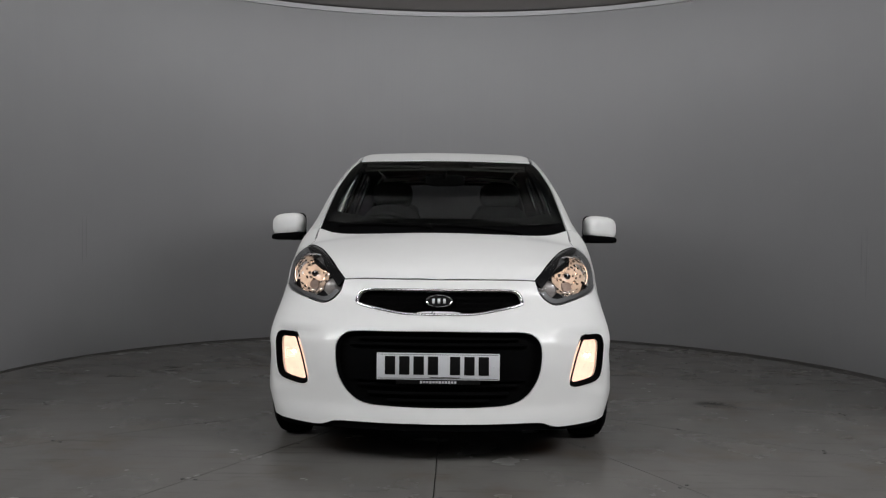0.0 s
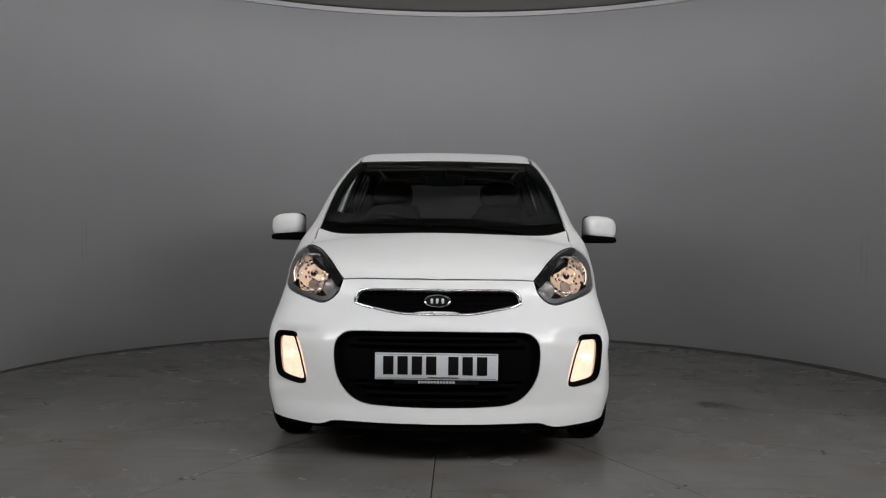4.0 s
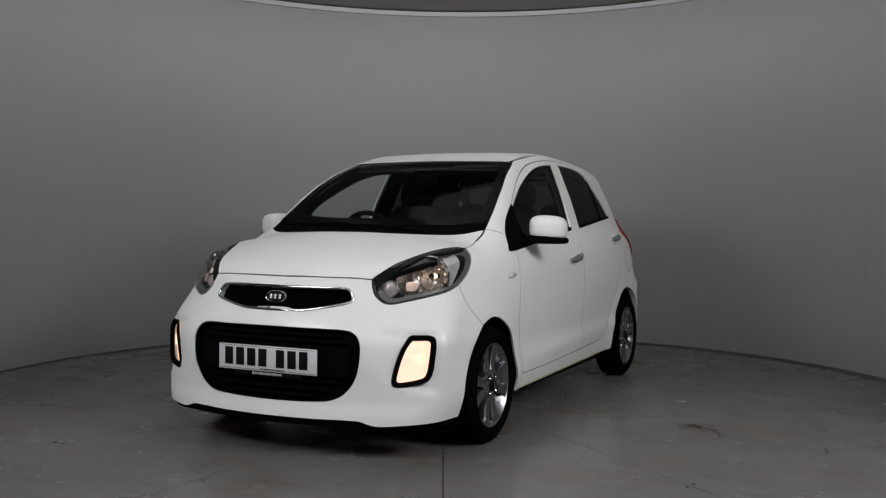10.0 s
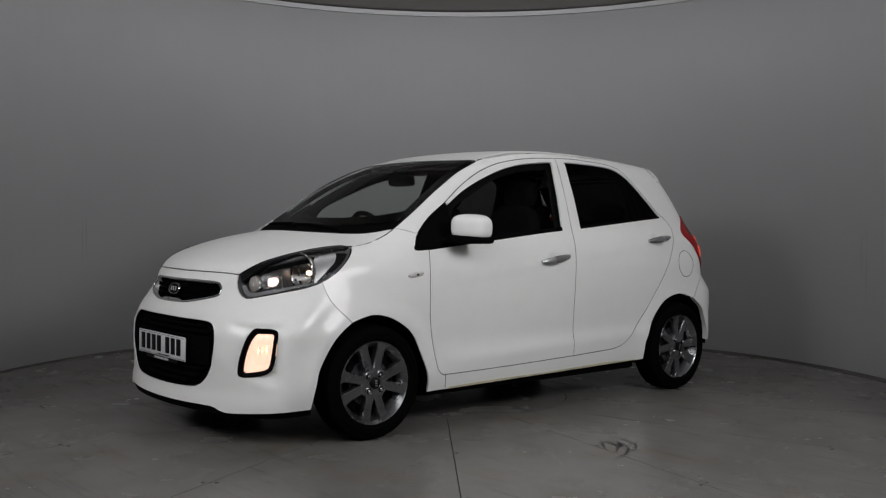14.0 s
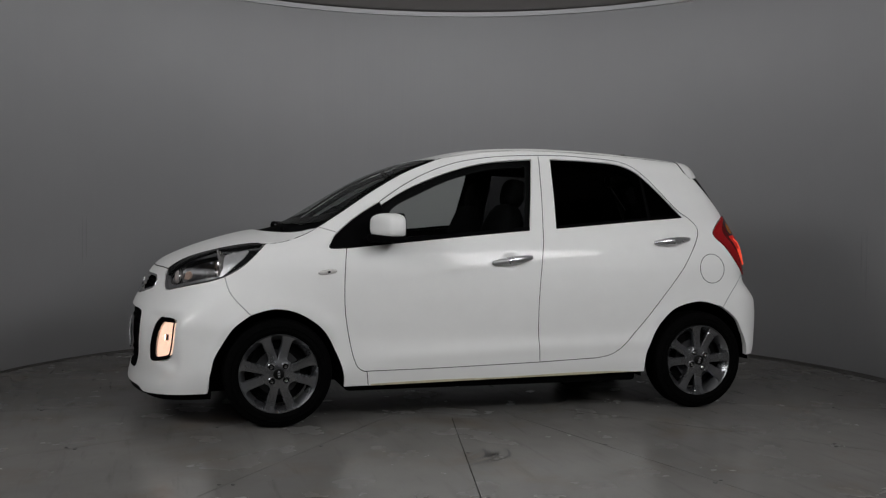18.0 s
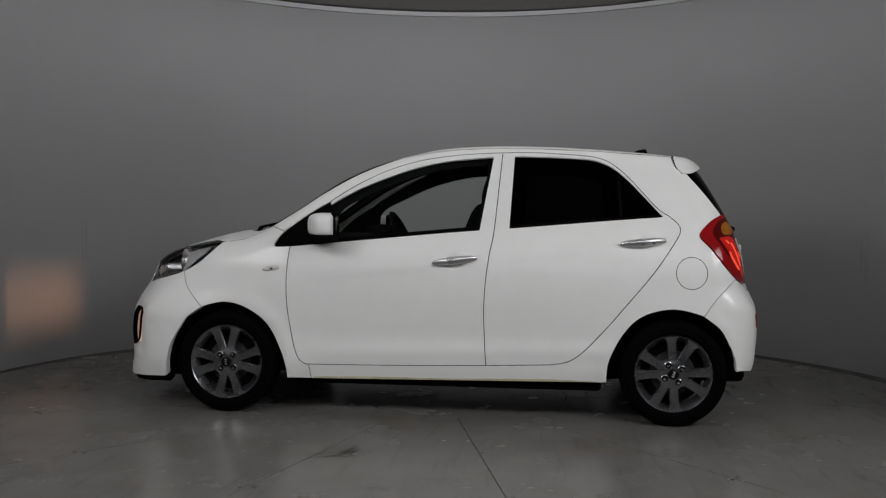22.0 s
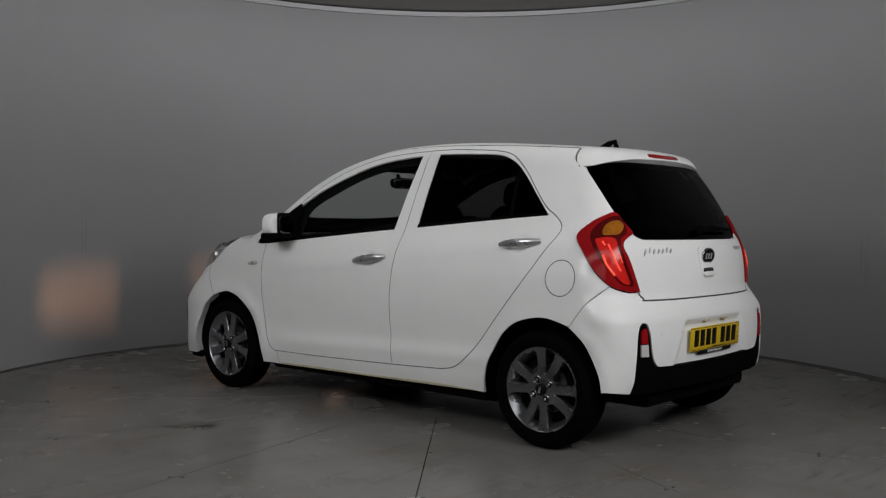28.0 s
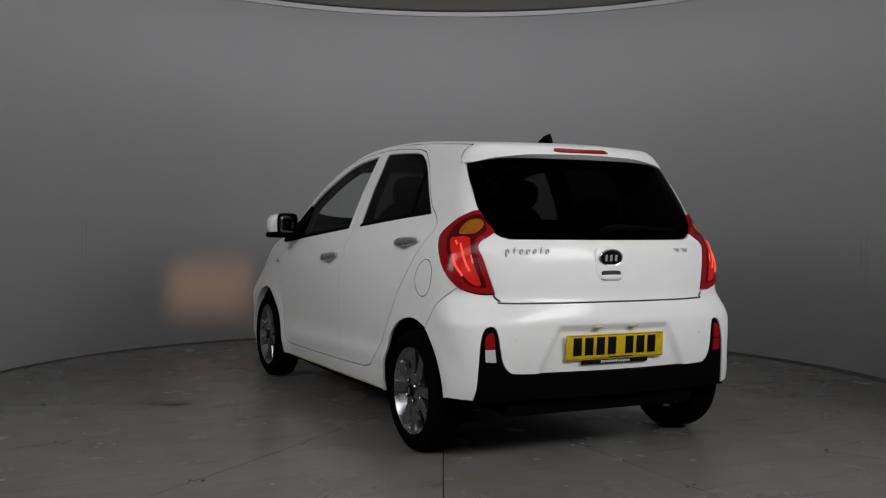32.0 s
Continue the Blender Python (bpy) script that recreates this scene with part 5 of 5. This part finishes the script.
def wheel(hub_y, side, turn):
    m = Matrix.Translation((side * 0.792, hub_y, 0.275)) @ pose(0, 0, 0, 0, 90 * side, 0) @ pose(0, 0, 0, 0, 0, turn)
    rim = part("wheel", lathe([(0.186, -0.150), (0.199, -0.148), (0.196, -0.135), (0.178, -0.125), (0.165, -0.06), (0.178, -0.034), (0.1915, -0.015), (0.1985, -0.008), (0.2015, -0.011), (0.1995, -0.022), (0.186, -0.05), (0.184, -0.120)], m, 56), ALLOY, car, "eight-spoke grey alloy wheel")
    tread = [(0.197, -0.152), (0.222, -0.166), (0.250, -0.163), (0.268, -0.150), (0.2745, -0.128), (0.2755, -0.082), (0.2745, -0.036), (0.268, -0.014), (0.250, -0.001), (0.222, 0.003), (0.206, -0.003), (0.1985, -0.012)]
    part("tyre", lathe(tread, m, 72), RUBBER, rim, "black rubber road tyre")
    for k in range(4):
        part("tread_groove", lathe([(0.2768, -0.050 - 0.022 * k), (0.2768, -0.046 - 0.022 * k)], m, 60), SATIN, rim)
    for r in (0.214, 0.236):
        part("sidewall_rib", lathe([(r, 0.0005), (r + 0.003, 0.0055), (r + 0.006, 0.0005)], m, 60), RUBBER, rim)
    # four pairs of blades: narrow V gaps inside a pair, wide round-ended gaps between pairs
    for k in range(8):
        bm = bmesh.new()
        rows = []
        mid, hand = 90 * (k // 2), 1 if k % 2 else -1
        for r in (0.026, 0.045, 0.062, 0.074, 0.0785, 0.081, 0.085, 0.092, 0.105, 0.12, 0.14, 0.16, 0.174, 0.183, 0.188, 0.1935):
            a0 = math.asin(min(0.9, max(0.0, float(VEE(r))) / r)) * hand
            a1 = (math.pi / 4 - math.asin(min(0.9, max(0.0, float(WIDE(r))) / r))) * hand
            z = float(DISH(r))
            lip = 0.0035 / r * hand
            row = []
            for a, dz in ((a0, -0.034), (a0, -0.004), (a0 + lip, 0.0), ((a0 + a1) / 2, 0.0015), (a1 - lip, 0.0), (a1, -0.006), (a1, -0.036)):
                t = a + radians(mid)
                row.append(bm.verts.new(m @ Vector((r * math.cos(t), r * math.sin(t), z + (dz if r > 0.076 else (dz if dz < -0.03 else 0.0))))))
            rows.append(row)
        for p, q in zip(rows, rows[1:]):
            for i in range(6):
                bm.faces.new((p[i], p[i + 1], q[i + 1], q[i]))
        bmesh.ops.recalc_face_normals(bm, faces=bm.faces)
        part("spoke", bm, ALLOY, rim, angle=30)
    part("centre_cap", lathe([(0.0001, 0.002), (0.022, 0.001), (0.0275, -0.002), (0.029, -0.010)], m, 32), INK, rim, "black centre cap")
    for x in (-0.012, 0.0, 0.012):
        part("cap_stroke", block((0.007, 0.012, 0.002), m @ Matrix.Translation((x, 0, 0.0022)), 0.0005), SILVER, rim)
    for k in range(4):
        n = m @ pose(0, 0, 0, 0, 0, 45 + 90 * k) @ Matrix.Translation((0.050, 0, 0))
        part("nut_boss", lathe([(0.0145, -0.011), (0.0165, -0.0095), (0.0215, -0.0125), (0.0225, -0.030)], n, 24), ALLOY, rim)
        # a flat black disc paints the shade that fills each nut recess
        part("nut_shade_disc", lathe([(0.0001, -0.0105), (0.0148, -0.0105)], n, 20), SATIN, rim, "flat black disc for the shade in the nut recess")
        part("wheel_nut", lathe([(0.0001, -0.001), (0.005, -0.002), (0.0085, -0.006), (0.0085, -0.0104)], n, 12), CHROME, rim, "bright domed wheel nut")
    part("brake_disc", lathe([(0.0001, -0.062), (0.115, -0.062), (0.115, -0.075), (0.0001, -0.075)], m, 40), ALLOY_DARK, rim, "dark brake disc")
    part("brake_drum", lathe([(0.160, -0.09), (0.150, -0.078), (0.0001, -0.076)], m, 32), SATIN, rim, "dark backing behind the spokes")


for hub, turn in ((0.0, 3), (2.385, -14)):
    for side in (1, -1):
        wheel(hub, side, turn + (14 if side < 0 else 0))
        bm = bmesh.new()
        rows = []
        arc = [(0.345, 0.275 if hub else 0.19)] + [(0.345 * math.cos(radians(7.5 * k)), 0.265 + 0.345 * math.sin(radians(7.5 * k))) for k in range(25)] + [(-0.345, 0.19)]
        for dy, z in arc:
            rows.append([bm.verts.new((side * x, hub + dy, z)) for x in (0.50, 0.745)])
        for p, q in zip(rows, rows[1:]):
            bm.faces.new((p[0], p[1], q[1], q[0]))
        bm.faces.new([r[0] for r in rows])
        bmesh.ops.recalc_face_normals(bm, faces=bm.faces)
        part("wheel_arch_liner", bm, SATIN, car, "black wheel arch liner")

# underside
part("floor_pan", block((1.30, 1.66, 0.09), pose(0, 1.195, 0.195), 0.02), SATIN, car, "dark underside of the car")
part("front_tray", block((1.02, 0.66, 0.08), pose(0, -0.32, 0.190), 0.02), SATIN, car, "dark tray below the engine")
part("rear_tray", block((1.02, 0.75, 0.10), pose(0, 2.42, 0.25), 0.03), SATIN, car, "dark tray below the boot")
part("axle_beam", tube([(-0.62, 2.385, 0.27), (-0.3, 2.34, 0.24), (0.3, 2.34, 0.24), (0.62, 2.385, 0.27)], 0.035, 10), SATIN, car)
part("silencer", pillow((0.20, 0.10, 0.07), pose(-0.2, 2.66, 0.29), 4), ALLOY_DARK, car, "dull exhaust silencer")
for side in (1, -1):
    part("sill_box", block((0.06, 1.66, 0.12), pose(side * 0.69, 1.19, 0.222), 0.02), SATIN, car)

# ---------------------------------------------------------------- mirrors, wipers
for side in (1, -1):
    base = part("wing_mirror", tube([(side * 0.670, 0.455, 0.945), (side * 0.72, 0.475, 0.950), (side * 0.79, 0.505, 0.958), (side * 0.858, 0.535, 0.966)], [0.060, 0.046, 0.038, 0.026], 14, flat=0.45), BLACK, car, "door mirror on a black arm")

    def shell(v):
        t = min(1, max(0, (v.x * side / 0.088 + 1) / 2))
        y = v.y * (1.0 - 0.62 * t ** 1.3) if v.y < 0 else min(v.y * 0.5, 0.050)
        return Vector((v.x, y, v.z - 0.014 * t ** 2 if v.z > 0 else v.z))

    part("mirror_cap", pillow((0.090, 0.123, 0.066), pose(side * 0.860, 0.564, 1.025), 3.5, 24, 44, warp=shell), PAINT, base, "white painted mirror cap")
    part("mirror_skirt", pillow((0.0925, 0.127, 0.024), pose(side * 0.860, 0.564, 0.963), 6.0, 14, 44, warp=shell), BLACK, base, "black lower mirror shell")
    part("mirror_bezel", pillow((0.066, 0.016, 0.070), pose(side * 0.837, 0.607, 1.020), 5), BLACK, base, "black mirror rim")
    part("mirror_glass", pillow((0.052, 0.003, 0.050), pose(side * 0.839, 0.6225, 1.022, 2, 0, 3 * side), 6), MIRROR_GLASS, base, "dark silvered mirror glass")

for x0, x1, y1 in ((0.40, -0.12, 0.085), (-0.05, -0.54, 0.190)):
    pts = [on_top(np.array([x0 + (x1 - x0) * t]), np.array([0.060 + (y1 - 0.060) * t]))[0] + (0, 0, h) for t, h in ((0.0, -0.006), (0.06, 0.006), (0.3, 0.003), (0.65, 0.002), (1.0, 0.001))]
    arm = part("wiper", tube(pts, [0.012, 0.011, 0.007, 0.006, 0.005], 8), SATIN, car, "black windscreen wiper")
    part("wiper_blade", tube([Vector(p) + Vector((0, 0.012, -0.012)) for p in pts[2:]], 0.006, 6, flat=1.6), RUBBER, arm)

# ---------------------------------------------------------------- cabin
for side in (1, -1):
    panel("door_card", "side", poly([(0.40, 0.30), (1.40, 0.31)], [(1.40, 0.31), (1.40, 1.005)], [(1.40, 1.005), (0.42, 0.915)], [(0.42, 0.915), (0.40, 0.30)]), TRIM, car, "dark front door lining", side=side, lift=-0.06, thick=0.01)
    panel("door_card", "side", poly([(1.44, 0.31), (2.02, 0.50)], [(2.02, 0.50), (2.30, 0.86)], [(2.30, 0.86), (2.30, 1.07)], [(2.30, 1.07), (1.45, 1.005)], [(1.45, 1.005), (1.44, 0.31)]), TRIM, car, "dark rear door lining", side=side, lift=-0.06, thick=0.01)
    panel("pillar_trim", "top", poly([(0.60, 0.23), (0.645, 0.25)], [(0.645, 0.25), (0.605, 0.52), (0.565, 0.70), (0.522, 0.90)], [(0.522, 0.90), (0.475, 0.88)], [(0.475, 0.88), (0.515, 0.69), (0.555, 0.51), (0.60, 0.23)]), TRIM, car,
          "dark windscreen pillar lining", side=side, lift=-0.022, thick=0.02)
panel("headlining", "top", both_halves(poly([(0.0, 0.82), (0.47, 0.84)], [(0.47, 0.84), (0.50, 1.3), (0.50, 1.9), (0.47, 2.42)], [(0.47, 2.42), (0.0, 2.45)])), PALE_TRIM, car, "grey cloth headlining", lift=-0.045, thick=0.01)

LINING = poly([(0.30, 0.90), (1.40, 0.99), (2.62, 1.06)], [(2.62, 1.06), (2.46, 1.34)], [(2.46, 1.34), (2.38, 1.405), (1.8, 1.442), (1.3, 1.442), (0.93, 1.39)], [(0.93, 1.39), (0.62, 1.215), (0.30, 0.985)], [(0.30, 0.985), (0.30, 0.90)])
HOLE_F = poly([(0.585, 0.960), (1.345, 1.025)], [(1.345, 1.025), (1.395, 1.345), (1.375, 1.365)], [(1.375, 1.365), (1.20, 1.352), (0.98, 1.300), (0.78, 1.215), (0.60, 1.110), (0.585, 0.960)])
HOLE_R = poly([(1.565, 1.045), (2.08, 1.085)], [(2.08, 1.085), (2.06, 1.29), (2.00, 1.345)], [(2.00, 1.345), (1.90, 1.362), (1.585, 1.372)], [(1.585, 1.372), (1.565, 1.045)])
for side in (1, -1):
    panel("window_surround", "side", LINING, TRIM, car, "dark inner window surround", side=side, lift=-0.032, thick=0.012, holes=[HOLE_F, HOLE_R])
dash = part("dashboard", pillow((0.66, 0.30, 0.17), pose(0, 0.46, 0.805), 4.5, 16, 32), TRIM, car, "dark moulded dashboard")
part("instrument_hood", pillow((0.17, 0.10, 0.06), pose(-0.33, 0.66, 0.968), 3), TRIM, dash)
part("centre_console", pillow((0.13, 0.36, 0.20), pose(0, 0.92, 0.52), 5), TRIM, dash)
wheel_m = Matrix.Translation((-0.335, 0.80, 0.935)) @ pose(0, 0, 0, -62)
steering = part("steering_wheel", lathe([(0.182 + 0.015 * math.cos(t), 0.015 * math.sin(t)) for t in np.linspace(0, 2 * math.pi, 10, endpoint=False)], wheel_m, 40, close=True), TRIM, car, "dark steering wheel")
part("wheel_boss", pillow((0.075, 0.060, 0.03), wheel_m, 3), TRIM, steering)
for a in (0, 180, 250, 290):
    part("wheel_spoke", tube([wheel_m @ Vector((0.05 * math.cos(radians(a)), 0.05 * math.sin(radians(a)), 0)), wheel_m @ Vector((0.18 * math.cos(radians(a)), 0.18 * math.sin(radians(a)), 0))], 0.014, 8), TRIM, steering)
inner = part("cabin_mirror", pillow((0.115, 0.018, 0.034), pose(0, 0.755, 1.285, 10), 4), BLACK, car, "black interior rear-view mirror")
part("mirror_stalk", tube([(0, 0.735, 1.30), (0, 0.70, 1.340)], 0.012, 8), BLACK, inner)
part("mirror_face", pillow((0.105, 0.003, 0.028), pose(0, 0.774, 1.282, 10), 6), MIRROR, inner)
for side in (1, -1):
    part("sun_visor", pillow((0.16, 0.075, 0.010), pose(side * 0.30, 0.93, 1.378, 8), 5), PALE_TRIM, car, "grey sun visor")


def seat(x, y, name):
    base = part(name, pillow((0.245, 0.26, 0.095), pose(x, y, 0.52, 6), 4), CLOTH, car, "dark cloth front seat")
    lean = pose(x, y + 0.27, 0.84, -16)
    part("seat_back", pillow((0.235, 0.075, 0.32), lean, 4, warp=lambda v: Vector((v.x * (1 - 0.22 * max(0, v.z / 0.32)), v.y, v.z))), CLOTH, base)
    part("headrest", pillow((0.125, 0.050, 0.085), pose(x, y + 0.385, 1.215, -12), 3), CLOTH, base)
    for s in (1, -1):
        part("headrest_post", tube([(x + s * 0.055, y + 0.36, 1.10), (x + s * 0.055, y + 0.375, 1.17)], 0.007, 8), CHROME, base)


seat(0.34, 1.02, "passenger_seat")
seat(-0.34, 1.02, "driver_seat")
bench = part("rear_bench", pillow((0.60, 0.25, 0.10), pose(0, 1.86, 0.52, 5), 5, 14, 32), CLOTH, car, "dark cloth rear bench")
part("bench_back", pillow((0.60, 0.07, 0.27), pose(0, 2.14, 0.80, -18), 5, 14, 32), CLOTH, bench)
for x in (0.33, -0.33):
    part("headrest", pillow((0.125, 0.045, 0.075), pose(x, 2.22, 1.10, -14), 3), CLOTH, bench)
part("parcel_shelf", block((1.10, 0.42, 0.025), pose(0, 2.46, 0.965), 0.008), TRIM, car, "dark parcel shelf")
for side in (1, -1):
    strap = part("seat_belt", tube([on_side(np.array([1.44]), np.array([z]))[0] * (side, 1, 1) - np.array([side * 0.075, 0, 0]) for z in (1.36, 1.2, 1.0, 0.8)], 0.022, 8, flat=0.08), TRIM, car, "dark seat belt")


# ---------------------------------------------------------------- movement
def motions():
    """The table and the car turn together, slowly, about the table's axis."""
    turns = TURNS
    for thing in (turntable, car):
        walk(thing, [(t, pose(0, 0, 0, 0, 0, a)) for t, a in turns])


TURNS = [(0.0, -0.78), (1.0, -0.78), (2.0, -0.78), (3.0, -0.78), (3.5, -1.0), (5.5, -1.03), (6.0, -1.96), (6.5, -4.60), (7.0, -7.60), (8.0, -13.57), (9.0, -19.57), (10.0, -25.58), (11.0, -31.57),
         (12.0, -37.59), (13.0, -43.56), (14.0, -49.57), (14.5, -52.6), (16.5, -64.56), (17.0, -67.53), (18.0, -73.36), (19.0, -79.14), (20.0, -84.96), (21.0, -90.83), (22.0, -96.66), (23.0, -102.40),
         (24.0, -108.15), (25.0, -113.85), (25.5, -116.71), (27.5, -128.17), (28.0, -131.05), (29.0, -136.81), (30.0, -142.60), (31.0, -148.35), (32.0, -154.12)]
motions()
